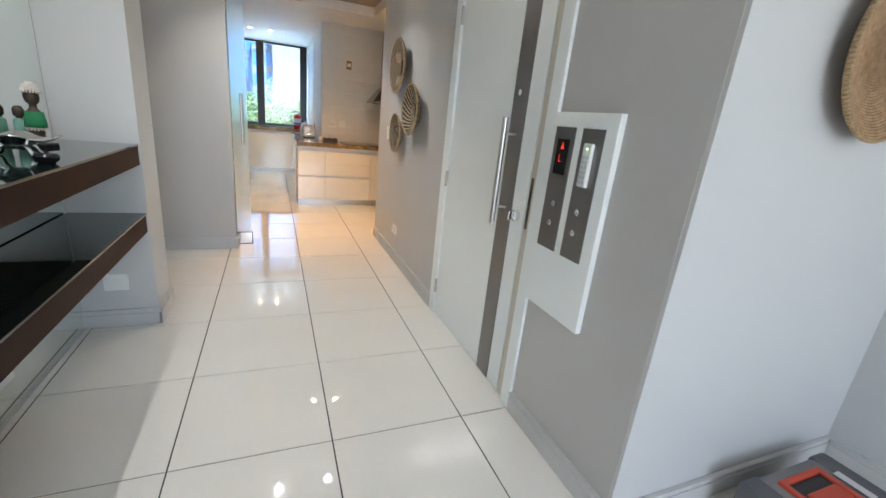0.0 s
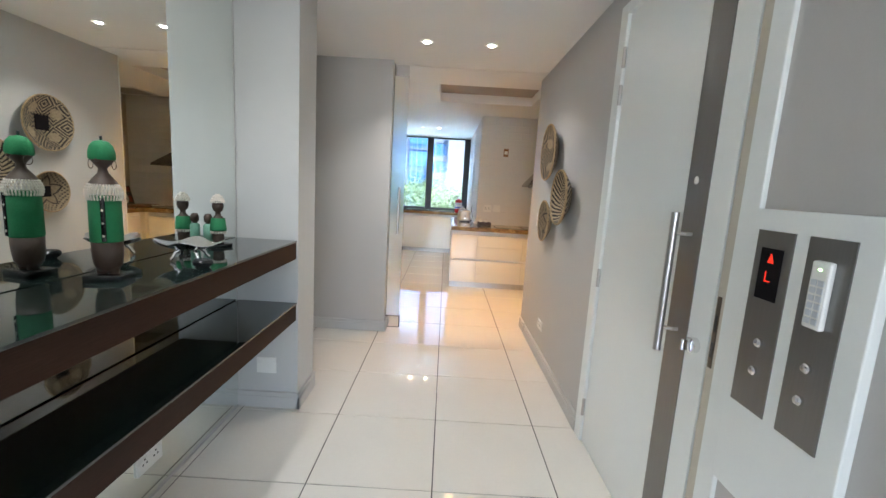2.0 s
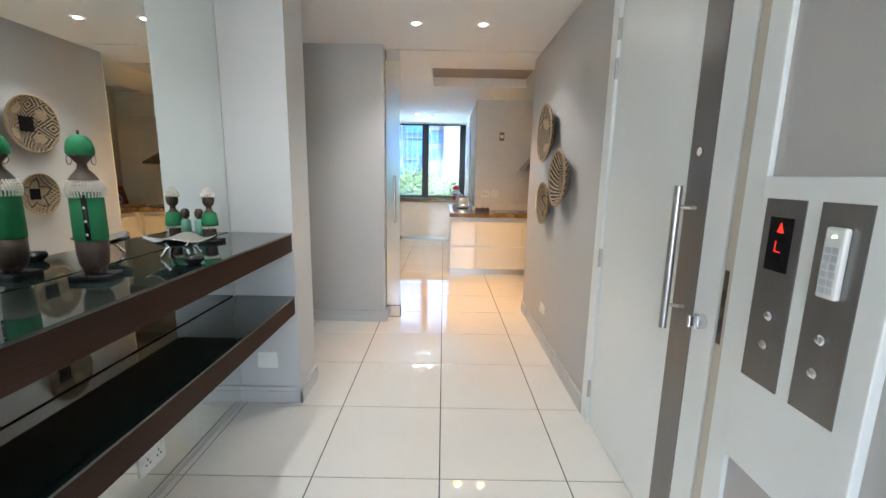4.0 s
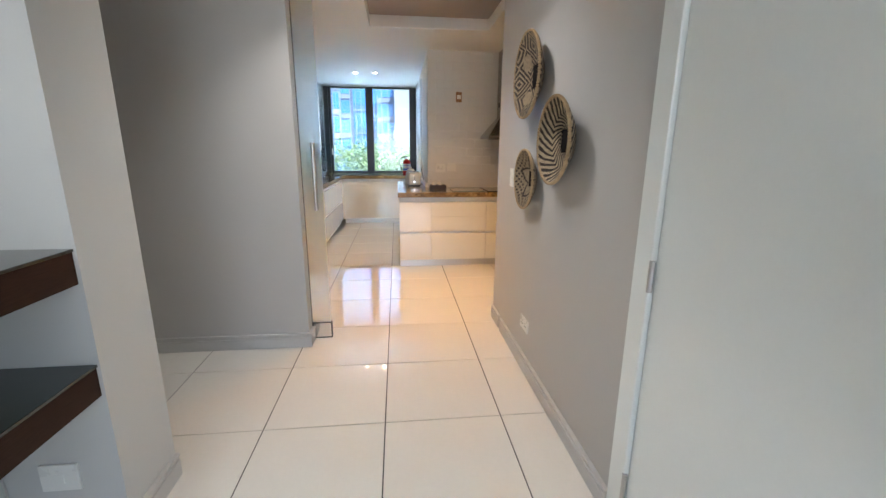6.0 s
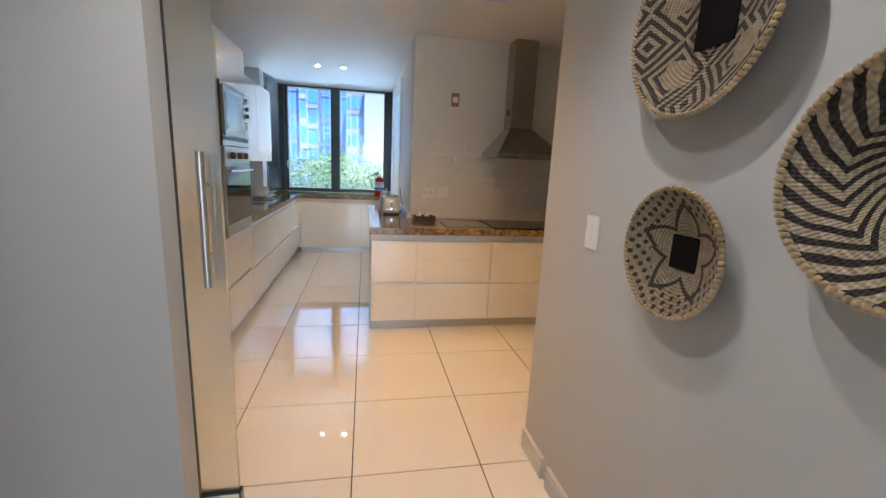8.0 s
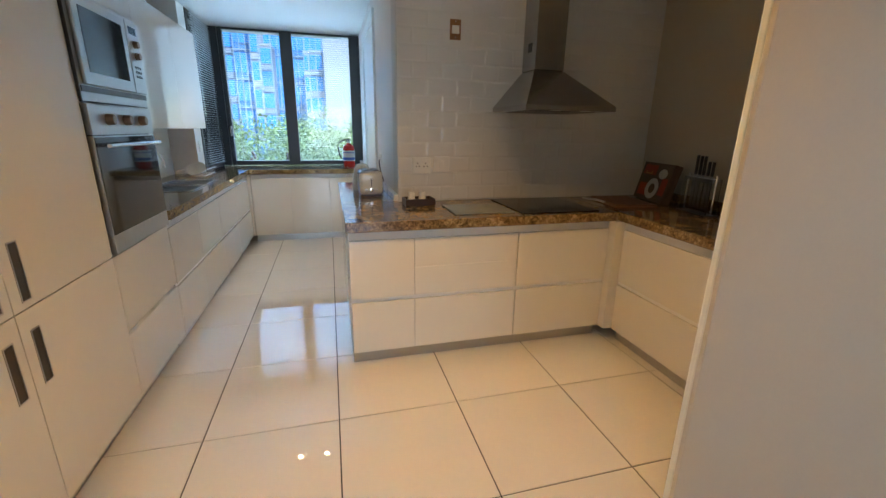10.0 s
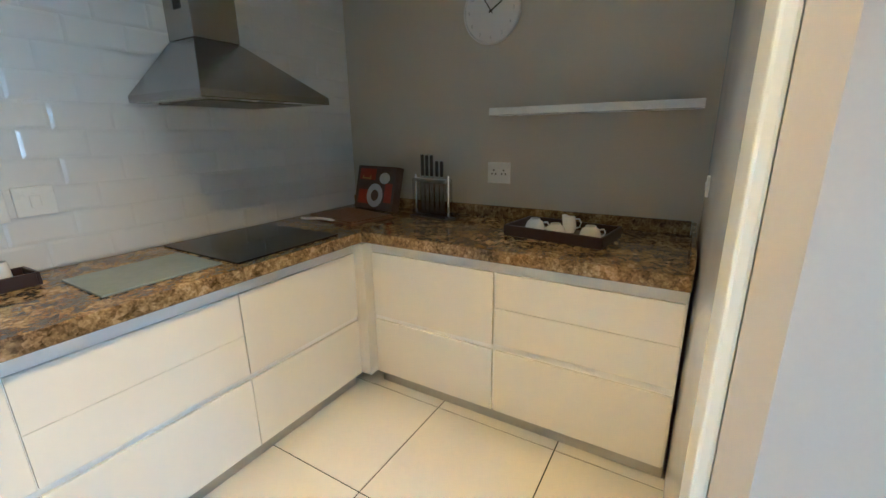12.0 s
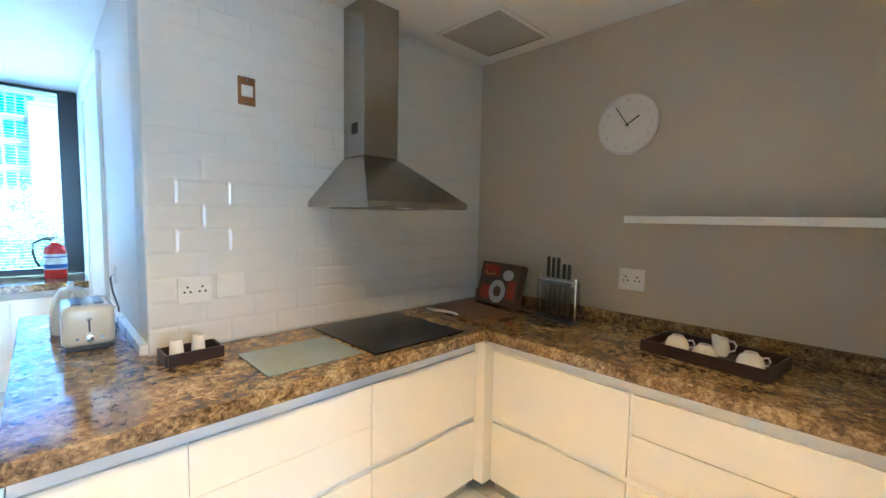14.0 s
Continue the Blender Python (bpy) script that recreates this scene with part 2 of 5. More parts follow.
# ---- structure ----
CZ = 2.51
floor = solo("floor", box(-2.4, -2.2, -0.25, 4.0, 11.6, -0.004), GROUT, "dark grouted screed under polished cream floor tiles", "floor", "structure")
wall_specs = (
    ("wall_right_near", (2.06, 2.335, 0, 2.26, 3.0, CZ), GREY, "light grey painted corridor wall beside the white door"),
    ("wall_over_door", (2.06, 3.0, 2.36, 2.26, 4.15, CZ), GREY, "light grey painted wall strip over the door"),
    ("wall_recess_back", (2.0615, 2.32, 0, 3.40, 2.335, CZ), PILLAR, "off-white recess wall, paint toned down against strong light"),
    ("wall_recess_side", (3.40, -2.2, 0, 3.6, 2.5, CZ), PILLAR, "off-white side wall of the lobby recess, paint toned down against strong light"),
    ("wall_rear", (-0.2, -2.2, 0, 3.40, -2.0, 0.5), WHITEW, "white painted wall under the lobby window"),
    ("wall_rear_top", (-0.2, -2.2, 2.3, 3.40, -2.0, CZ), WHITEW, "white painted wall over the lobby window"),
    ("wall_left_near", (-0.3, -2.0, 0, 0.33, 2.57, CZ), PILLAR, "white wall end beside the console shelves, paint toned down against strong light"),
    ("wall_mirror", (-0.3, 2.57, 0, -0.050, 4.245, CZ), WHITEW, "white painted wall behind the mirror"),
    ("wall_pillar", (-0.3, 4.245, 0, 0.33, 4.545, CZ), PILLAR, "off-white pillar beside the console shelves, paint toned down against strong light"),
    ("wall_passage_near", (-2.2, 4.345, 0, -0.3, 4.545, CZ), GREY, "grey painted side passage wall"),
    ("wall_passage_end", (-2.4, 4.345, 0, -2.2, 5.81, CZ), GREY, "grey painted end wall of the side passage"),
    ("wall_sliding_door", (-2.2, 5.70, 0, 0.65, 5.81, CZ), GREY, "grey painted wall beside the frosted sliding door"),
    ("wall_kitchen_return", (2.2605, 6.080, 0, 3.64, 6.170, CZ), GLOSSW, "glossy white painted return wall at the kitchen counter end"),
    ("wall_kitchen_right", (3.64, 6.080, 0, 3.86, 8.46, CZ), TAUPE, "taupe painted kitchen wall with clock and shelf"),
    ("wall_tiled", (1.67, 8.262, 0, 3.64, 8.46, CZ), METRO_GROUT, "white bevelled metro tiled kitchen wall behind the hob"),
    ("wall_kitchen_side", (1.67, 8.46, 0, 1.87, 11.36, CZ), WHITEW, "white painted side wall with a door frame near the window"),
    ("wall_kitchen_left", (-0.55, 5.81, 0, -0.34, 10.55, CZ), WHITEW, "white painted kitchen wall behind the cabinets"),
    ("wall_under_left_window", (-0.55, 10.55, 0, -0.34, 11.36, 0.825), WHITEW, "white painted wall under the corner window"),
    ("wall_under_window", (-0.55, 11.36, 0, 1.87, 11.56, 0.825), WHITEW, "white painted wall under the kitchen window"),
)
walls = {}
for nm, dims, material, lab in wall_specs:
    walls[nm] = solo(nm, box(*dims), material, lab, "wall", "structure")
def prism(outline, z0, z1):
    """An upright block over a plan outline, counter-clockwise from above."""
    bm = bmesh.new()
    lo, up = [[bm.verts.new((x, y, z)) for x, y in outline] for z in (z0, z1)]
    bm.faces.new(lo[::-1])
    bm.faces.new(up)
    for k in range(len(outline)):
        j = (k + 1) % len(outline)
        bm.faces.new((lo[k], lo[j], up[j], up[k]))
    return bm


solo("wall_right_far", prism(((2.06, 4.15), (2.26, 4.15), (2.26, 6.15), (2.094, 6.15), (2.06, 6.11)), 0, CZ), GREY, "light grey painted corridor wall with woven baskets", "wall", "structure")
# ceilings are built round the coffer's opening
def ceiling_mesh():
    bm = bmesh.new()
    bx(bm, -2.4, -2.2, CZ, 4.0, 5.835, CZ + 0.2)
    bx(bm, -2.4, 5.835, CZ + 0.03, 4.0, 5.865, CZ + 0.2)
    bx(bm, -2.4, 5.865, CZ, 4.0, 6.48, CZ + 0.2)
    bx(bm, -2.4, 6.48, CZ, 1.045, 7.36, CZ + 0.2)
    bx(bm, 2.21, 6.48, CZ, 4.0, 7.36, CZ + 0.2)
    bx(bm, -2.4, 7.36, CZ, 4.0, 11.7, CZ + 0.2)
    return bm


solo("ceiling", ceiling_mesh(), CEIL, "smooth white painted ceiling with a recessed coffer", "ceiling", "structure")
COFFER = surface("coffer_panel_paint", (0.36, 0.31, 0.27), 0.6, big=1, fine=90, vary=0.05, bump=0.1)
solo("ceiling_coffer_panel", box(1.046, 6.481, CZ + 0.105, 2.209, 7.359, CZ + 0.15), COFFER, "taupe recessed panel in the kitchen ceiling coffer", "ceiling", "structure")


def downlight(x, y, z, glow_material, label):
    t = thing("downlight", x, y, z, label, "downlight", "recessed ceiling downlights")
    part("trim_ring", lathe([(0.022, 0.001), (0.030, -0.004), (0.043, -0.004), (0.046, 0.0), (0.046, 0.004), (0.030, 0.004), (0.030, 0.0)], 28), WHITEP, t, "", True)
    part("lamp", lathe([(0, -0.001), (0.022, -0.0015), (0.022, 0.004), (0, 0.004)], 24), glow_material, t, "glowing lamp face", True)


for x, y in ((0.97, 5.18), (1.465, 5.18)):
    downlight(x, y, CZ - 0.004, LAMPGLOW, "small glowing recessed downlight in the corridor ceiling")
    spot_lamp(x, y, CZ - 0.02, CORRIDOR_W, (1.0, 0.94, 0.86), 116)
for x, y in ((0.14, 3.40), (0.14, 2.80)):
    downlight(x, y, CZ - 0.004, LAMPGLOW, "small glowing recessed downlight over the console")
    spot_lamp(x, y, CZ - 0.02, CONSOLE_W, (1.0, 0.97, 0.93), 118, 0.011, 0.0001, 1.0)
for x, y in ((1.45, 6.68), (1.74, 6.65)):
    downlight(x, y, CZ + 0.101, WARMGLOW, "small warm recessed downlight in the ceiling coffer")
    spot_lamp(x, y, CZ + 0.085, COFFER_W, (1.0, 0.48, 0.11), 114, 0.06, 0.2, 1.0)
for x, y in ((0.67, 9.87), (0.98, 9.85)):
    downlight(x, y, CZ - 0.004, WARMGLOW, "small warm recessed downlight near the kitchen window")
    spot_lamp(x, y, CZ - 0.02, WINDOW_W, (1.0, 0.60, 0.26), 88)


def skirting(x0, y0, x1, y1, nx, ny, h=0.105, d=0.018):
    """Baseboard with a stepped top along a wall line; (nx, ny) points into the room."""
    bm = bmesh.new()
    for zz0, zz1, dd in ((0, h - 0.03, d), (h - 0.03, h - 0.012, d * 0.8), (h - 0.012, h, d * 1.1)):
        xs, ys = sorted((x0, x1)), sorted((y0, y1))
        if nx:
            bx(bm, min(x0, x0 + nx * dd), ys[0], zz0, max(x0, x0 + nx * dd), ys[1], zz1, 0.003)
        else:
            bx(bm, xs[0], min(y0, y0 + ny * dd), zz0, xs[1], max(y0, y0 + ny * dd), zz1, 0.003)
    return solo("baseboard", bm, TRIM, "pale grey painted moulded baseboard along the wall", "baseboard", "structure")


for a in ((2.06, 2.32, 2.06, 2.985, -1, 0), (2.06, 4.168, 2.06, 5.825, -1, 0), (2.06, 5.875, 2.06, 6.108, -1, 0), (0.33, 4.227, 0.33, 4.545, 1, 0),
          (-0.06, 4.245, 0.348, 4.245, 0, -1), (0.65, 5.682, 0.65, 5.81, 1, 0), (-2.2, 5.70, 0.668, 5.70, 0, -1),
          (2.06, 2.32, 3.40, 2.32, 0, -1), (3.40, -2.0, 3.40, 2.30, -1, 0), (0.33, -2.0, 0.33, 2.57, 1, 0)):
    skirting(*a)
# white bead at the end of the corridor wall
solo("trim_wall_end", box(2.096, 6.1505, 0.0, 2.26, 6.174, CZ - 0.001, 0.006), DOORW, "white painted corner bead at the wall end", "trim", "structure")


# ---- corridor: entrance door ----
door = thing("door_1", 2.06, 3.6, 0, "white flush corridor door with a vertical steel strip, closed", "door", "", "structure")
D = Matrix.Translation((-2.06, -3.6, 0))


def moved(bm, m=D):
    bmesh.ops.transform(bm, matrix=m, verts=bm.verts)
    return bm


def frame_bm():
    bm = bmesh.new()
    for y0, y1 in ((4.075, 4.165), (2.985, 3.062)):
        bx(bm, 2.046, y0, 0, 2.20, y1, 2.40, 0.004)
    bx(bm, 2.046, 3.062, 2.34, 2.20, 4.075, 2.40, 0.004)
    return bm


part("door_frame", moved(frame_bm()), DOORW, door)
CREAM = surface("cream_jamb_paint", (0.62, 0.58, 0.49), 0.4, big=3, fine=90, vary=0.05, bump=0.05)
part("jamb_stop", moved(box(2.066, 3.070, 0, 2.20, 3.126, 2.34, 0.003)), CREAM, door, "cream painted door stop")
# black strip stands in for the shade between frame and stop
part("shadow_gap", moved(box(2.095, 3.0622, 0, 2.20, 3.0698, 2.34)), BLACKP, door, "black strip painting the shadow beside the stop")
leaf = part("door_leaf", moved(box(2.062, 3.129, 0.006, 2.105, 4.072, 2.335, 0.002)), DOORW, door)
part("steel_strip", moved(box(2.0585, 3.240, 0.008, 2.0615, 3.366, 2.333)), DARKSTEEL, door, "vertical brushed steel strip")


def bar_handle():
    bm = bmesh.new()
    rod(bm, (2.006, 3.322, 0.872), (2.006, 3.322, 1.385), 0.0135, 20)
    for z in (0.961, 1.311):
        rod(bm, (2.006, 3.322, z), (2.040, 3.300, z), 0.007, 12)
        rod(bm, (2.040, 3.300, z), (2.059, 3.298, z), 0.007, 12)
    return bm


part("handle", moved(bar_handle()), STEEL, door, "long brushed steel bar handle", True)
lock = part("lock", moved(rod(bmesh.new(), (2.040, 3.186, 0.945), (2.061, 3.186, 0.945), 0.026, 24)), CHROME, door, "round chrome thumb-turn lock", True)
part("thumb_turn", moved(box(2.012, 3.180, 0.925, 2.040, 3.192, 0.965, 0.003)), CHROME, lock)
part("peephole", moved(rod(bmesh.new(), (2.052, 3.305, 1.499), (2.059, 3.305, 1.499), 0.014, 20)), CHROME, door, "small chrome keyhole escutcheon", True)
plate = part("strike_plate", moved(box(2.0630, 3.100, 0.90, 2.0665, 3.117, 1.135, 0.001)), surface("bronzed_steel", (0.16, 0.13, 0.10), 0.4, 0.9, big=6, fine=120, vary=0.2), door, "bronzed steel strike plate")
for za, zb in ((0.935, 0.985), (1.02, 1.075)):
    part("keep_slot", moved(box(2.0618, 3.103, za, 2.0632, 3.114, zb)), BLACKP, plate, "dark latch slot")
for z in (0.215, 0.98, 1.945, 2.13):
    bm = rod(bmesh.new(), (2.050, 4.0735, z - 0.05), (2.050, 4.0735, z + 0.05), 0.009, 12)
    part("hinge", moved(bm), STEEL, door, "brushed steel hinge", True)

# lift call panel
panel = thing("lift_call_panel", 2.045, 2.808, 1.018, "white wall board with two brushed steel lift control plates", "control panel")
P = Matrix.Translation((-2.045, -2.80, -1.0))
part("backboard", moved(box(2.036, 2.622, 0.60, 2.062, 2.972, 1.40, 0.003), P), DOORW, panel)
for y0, y1 in ((2.83, 2.948), (2.677, 2.79)):
    plate = part("steel_plate", moved(box(2.033, y0, 0.862, 2.0365, y1, 1.345), P), DARKSTEEL, panel)
    if y0 > 2.8:
        disp = part("display", moved(box(2.031, 2.855, 1.165, 2.0335, 2.925, 1.30), P), BLACKG, plate, "black glass display with red signs")
        RED = glow("red_led", (1.0, 0.03, 0.01), 0.3)
        bm = bmesh.new()
        for i in range(7):
            w = 0.0015 + i * 0.0014
            bx(bm, 2.0302, 2.889 - w, 1.284 - i * 0.0036, 2.0312, 2.889 + w, 1.2868 - i * 0.0036)
        part("arrow", moved(bm, P), RED, plate, "red lit arrow pointing up")
        bm = bmesh.new()
        bx(bm, 2.0302, 2.897, 1.213, 2.0312, 2.8995, 1.240)
        bx(bm, 2.0302, 2.881, 1.213, 2.0312, 2.8995, 1.2155)
        part("letter", moved(bm, P), RED, plate, "red lit capital letter L")
        ys, zs = (2.880, 2.882), (1.050, 0.972)
    else:
        ys, zs = (2.733, 2.737), (1.046, 0.966)
        key = part("keypad", moved(box(2.017, 2.710, 1.14, 2.0335, 2.757, 1.295, 0.006), P), WHITEP, plate, "pale grey plastic keypad")
        KEY = surface("keypad_key", (0.55, 0.58, 0.62), 0.45, fine=80, vary=0.04)
        for r in range(6):
            for c in range(2):
                part("key", moved(box(2.0155, 2.717 + c * 0.018, 1.152 + r * 0.0175, 2.0172, 2.731 + c * 0.018, 1.165 + r * 0.0175, 0.0006), P), KEY, key)
        part("indicator", moved(box(2.0155, 2.728, 1.274, 2.0172, 2.736, 1.278), P), glow("green_led", (0.5, 1, 0.3), 2), key, "green indicator light")
    for y, z in zip(ys, zs):
        part("button", moved(lathe([(0, 0.012), (0.009, 0.011), (0.012, 0.008), (0.012, 0.0), (0, 0)], 20, None, Matrix.Translation((2.034, y, z)) @ Matrix.Rotation(radians(-90), 4, "Y")), P), CHROME, plate, "domed chrome push button", True)

# ---- corridor: mirror and console shelves ----
mirror = thing("wall_mirror_glass", -0.045, 3.42, 0.0, "large frameless wall mirror behind the console shelves", "mirror")
part("glass_sheet", box(-0.004, -0.845, 0.012, 0.010, 0.822, CZ - 0.005), MIRROR, mirror)
part("side_edge", box(0.0102, 0.8165, 0.012, 0.0135, 0.8225, CZ - 0.006), TRIM, mirror, "thin polished side edge of the mirror")
part("edge_strip", box(0.0, -0.85, 0.0, 0.016, 0.823, 0.010), TRIM, mirror, "narrow bottom edge strip")


def console(z0, z1, label):
    t = thing("console_shelf", 0.13, 3.407, z0, label, "shelf", "floating console shelves")
    part("shelf_body", box(-0.155, -0.836, 0, 0.19, 0.836, z1 - z0 - 0.010, 0.002), DARKWOOD, t)
    part("glass_top", box(-0.157, -0.837, z1 - z0 - 0.0095, 0.194, 0.837, z1 - z0, 0.0015), SHELFGLASS, t, "dark glass top with a green edge")


SHELFGLASS = surface("dark_glass_top", (0.010, 0.018, 0.016), 0.03, big=2, fine=40, vary=0.1, spread=0.02, coat=0.5, spec=0.7)
console(0.950, 1.061, "dark stained floating console shelf with ornaments on its glass top")
console(0.572, 0.682, "dark stained empty floating shelf with a glass top")


def socket(name, label, m, w=0.15, h=0.075, holes=True, category="socket"):
    """A wall plate in its own XZ plane, facing -y."""
    t = thing(name, 0, 0, 0, label, category)
    t.matrix_world = m
    part("plate", box(-w / 2, -0.009, -h / 2, w / 2, 0.002, h / 2, 0.003), WHITEP, t)
    if holes:
        for cx in (-w * 0.22, w * 0.22):
            for dx, dz in ((0, 0.014), (-0.011, -0.006), (0.011, -0.006)):
                part("pin_hole", rod(bmesh.new(), (cx + dx, -0.0096, dz), (cx + dx, -0.004, dz), 0.0048, 10), BLACKP, t)
            part("rocker", box(cx - 0.007, -0.0115, h * 0.22, cx + 0.007, -0.008, h * 0.36, 0.001), WHITEP, t)
    else:
        part("rocker", box(-w * 0.13, -0.0125, -h * 0.2, w * 0.13, -0.008, h * 0.2, 0.002), WHITEP, t)
    return t


FACE_L = lambda x, y, z: pose(x, y, z, 0, 0, -90)
socket("wall_socket", "white double socket plate low on the corridor wall", FACE_L(2.06, 5.27, 0.30), 0.15, 0.078)
socket("light_switch", "white light switch plate beside the baskets", FACE_L(2.06, 5.70, 1.175), 0.075, 0.12, False, "light switch")
socket("blank_plate", "white blank socket plate low on the pillar", pose(0.14, 4.245, 0.275), 0.12, 0.10, False, "socket")

socket("wall_socket", "white double socket plate set in the mirror below the shelves", pose(-0.034, 3.46, 0.195, 0, 0, 90), 0.15, 0.09)

# ---- sliding frosted door ----
sd = thing("door_2", 0.3, 5.846, 0, "frosted glass sliding door with steel clamps, slid open", "door", "", "structure")
part("glass_leaf", box(-0.75, -0.006, 0.012, 0.478, 0.006, CZ - 0.02, 0.001), FROST, sd)
for z0, z1 in ((0.004, 0.115), (CZ - 0.10, CZ - 0.005)):
    part("clamp", box(0.34, -0.016, z0, 0.482, 0.016, z1, 0.002), CHROME, sd, "polished steel glass clamp")
for s in (-1, 1):
    bm = rod(bmesh.new(), (0.436, s * 0.055, 0.95), (0.436, s * 0.055, 1.395), 0.0125, 18)
    for z in (1.06, 1.29):
        rod(bm, (0.436, s * 0.055, z), (0.436, s * 0.004, z), 0.007, 12)
    part("handle", bm, STEEL, sd, "brushed steel bar handle", True)

# added black strip darkens the gap between wall end and glass leaf
part("gap_shade_strip", box(0.31, -0.035, 0.0, 0.352, -0.018, CZ - 0.001, 0.002), BLACKP, sd, "dark strip for the shade behind the wall end")
for a in ((0.339, -0.019, 0.115, 0.485, 0.019, 0.1185), (0.339, -0.019, 0.0005, 0.485, 0.019, 0.004), (0.482, -0.019, 0.0042, 0.487, 0.019, 0.1148)):
    part("clamp_gasket", box(*a), BLACKP, sd, "black rubber clamp edge")

# ---- kitchen cabinets ----
def drawer_unit(name, x0, x1, y0, y1, face, splits, label, z_plinth=0.085):
    """A base unit: carcass, plinth, handle channels and one front a drawer. face: '-y', '-x' or '+x'. splits: z bands."""
    t = thing(name, (x0 + x1) / 2, (y0 + y1) / 2, 0, label, "kitchen cabinet", "handleless white kitchen units")
    o = Matrix.Translation((-(x0 + x1) / 2, -(y0 + y1) / 2, 0))
    e = 0.013
    d = {"-y": (0, e, 0, 0), "-x": (e, 0, 0, 0), "+x": (0, 0, -e, 0)}[face]
    part("carcass", moved(box(x0 + d[0], y0 + d[1], z_plinth, x1 + d[2], y1, CT - 0.058), o), CHANNEL, t, "grey recessed handle channel")
    k = 0.05
    q = {"-y": (0, k, 0, 0), "-x": (k, 0, 0, 0), "+x": (0, 0, -k, 0)}[face]
    part("plinth", moved(box(x0 + q[0], y0 + q[1], 0.0, x1 + q[2], y1, z_plinth - 0.001), o), ALU, t, "brushed aluminium plinth")
    g = 0.007 if face == "-x" else 0.002
    for z0, z1 in splits:
        if face == "-y":
            bm = box(x0 + g, y0, z0, x1 - g, y0 + 0.019, z1, 0.0015)
        elif face == "-x":
            bm = box(x0, y0 + g, z0, x0 + 0.019, y1 - g, z1, 0.0015)
        else:
            bm = box(x1 - 0.019, y0 + g, z0, x1, y1 - g, z1, 0.0015)
        part("drawer_front", moved(bm, o), LACQUER, t)
    return t


CT = 0.885
TWO = ((0.087, 0.402), (0.428, 0.773))
THREE = ((0.087, 0.402), (0.436, 0.609), (0.6115, 0.773))
for x0, x1 in ((1.30, 1.666), (1.666, 2.314), (2.314, 2.952)):
    drawer_unit("kitchen_cabinet", x0, x1, 7.66, 8.25, "-y", TWO if x0 != 1.666 else ((0.087, 0.402), (0.428, 0.5998), (0.6006, 0.773)), "white handleless drawer unit of the hob counter")
solo("corner_filler", box(0.2705, 10.735, 0.087, 0.2995, 10.80, CT - 0.058), LACQUER, "white corner filler by the window counter", "kitchen cabinet")
solo("corner_filler", box(2.953, 7.60, 0.087, 3.635, 8.258, CT - 0.058), LACQUER, "white corner filler between the kitchen units", "kitchen cabinet")
drawer_unit("kitchen_cabinet", 3.01, 3.632, 6.907, 7.60, "-x", TWO, "white handleless two-drawer unit under granite")
drawer_unit("kitchen_cabinet", 3.01, 3.632, 6.184, 6.907, "-x", THREE, "white handleless three-drawer unit under granite")
for y0, y1 in ((8.165, 8.75), (8.75, 9.35), (9.35, 10.0), (10.0, 10.76)):
    drawer_unit("kitchen_cabinet", -0.335, 0.27, y0, y1, "+x", TWO, "white handleless drawer unit under the sink counter")
for x0, x1 in ((0.30, 0.74), (0.74, 1.20), (1.20, 1.668)):
    drawer_unit("kitchen_cabinet", x0, x1, 10.76, 11.355, "-y", ((0.087, 0.775),), "white handleless cupboard under the window counter")


def top_mesh(parts):
    bm = bmesh.new()
    for p in parts:
        bx(bm, *p)
    return bm


solo("worktop", top_mesh(((1.285, 7.62, CT - 0.056, 2.975, 8.250, CT, 0.004),)), GRANITE, "polished brown speckled granite worktop with the hob", "worktop")
solo("worktop", top_mesh(((2.977, 6.1825, CT - 0.056, 3.636, 8.250, CT, 0.004),)), GRANITE, "polished brown speckled granite worktop along the taupe wall", "worktop")
def sink_top():
    """A worktop slab with two bowl openings, as one welded mesh."""
    xs, ys = (-0.335, -0.20, 0.20, 0.295), (8.165, 8.96, 9.34, 9.38, 9.76, 11.356)
    bm = bmesh.new()
    grid = [[bm.verts.new((x, y, CT - 0.056)) for y in ys] for x in xs]
    faces = [bm.faces.new((grid[a][b], grid[a + 1][b], grid[a + 1][b + 1], grid[a][b + 1])) for a in range(3) for b in range(5) if not (a == 1 and b in (1, 3))]
    up = bmesh.ops.extrude_face_region(bm, geom=faces, use_keep_orig=True)
    bmesh.ops.translate(bm, vec=(0, 0, 0.056), verts=[v for v in up["geom"] if isinstance(v, bmesh.types.BMVert)])
    bmesh.ops.recalc_face_normals(bm, faces=bm.faces)
    return bm


solo("worktop", sink_top(), GRANITE, "polished brown granite worktop with the sink", "worktop")
solo("worktop", top_mesh(((0.297, 10.73, CT - 0.056, 1.668, 11.356, CT, 0.004),)), GRANITE, "polished brown granite worktop under the window", "worktop")
solo("worktop", top_mesh(((1.285, 8.252, CT - 0.056, 1.668, 9.40, CT, 0.004),)), GRANITE, "polished granite worktop end with the toaster", "worktop")
solo("island_end_panel", box(1.30, 8.254, 0.0, 1.667, 9.36, CT - 0.06), LACQUER, "white lacquered cabinet end below the toaster", "kitchen cabinet")
solo("upstand", box(3.618, 6.203, CT + 0.001, 3.639, 8.250, CT + 0.065, 0.003), GRANITE, "low granite upstand along the taupe wall", "upstand")
solo("upstand", box(3.0, 6.1825, CT + 0.001, 3.616, 6.201, CT + 0.065, 0.003), GRANITE, "low granite upstand at the return wall", "upstand")

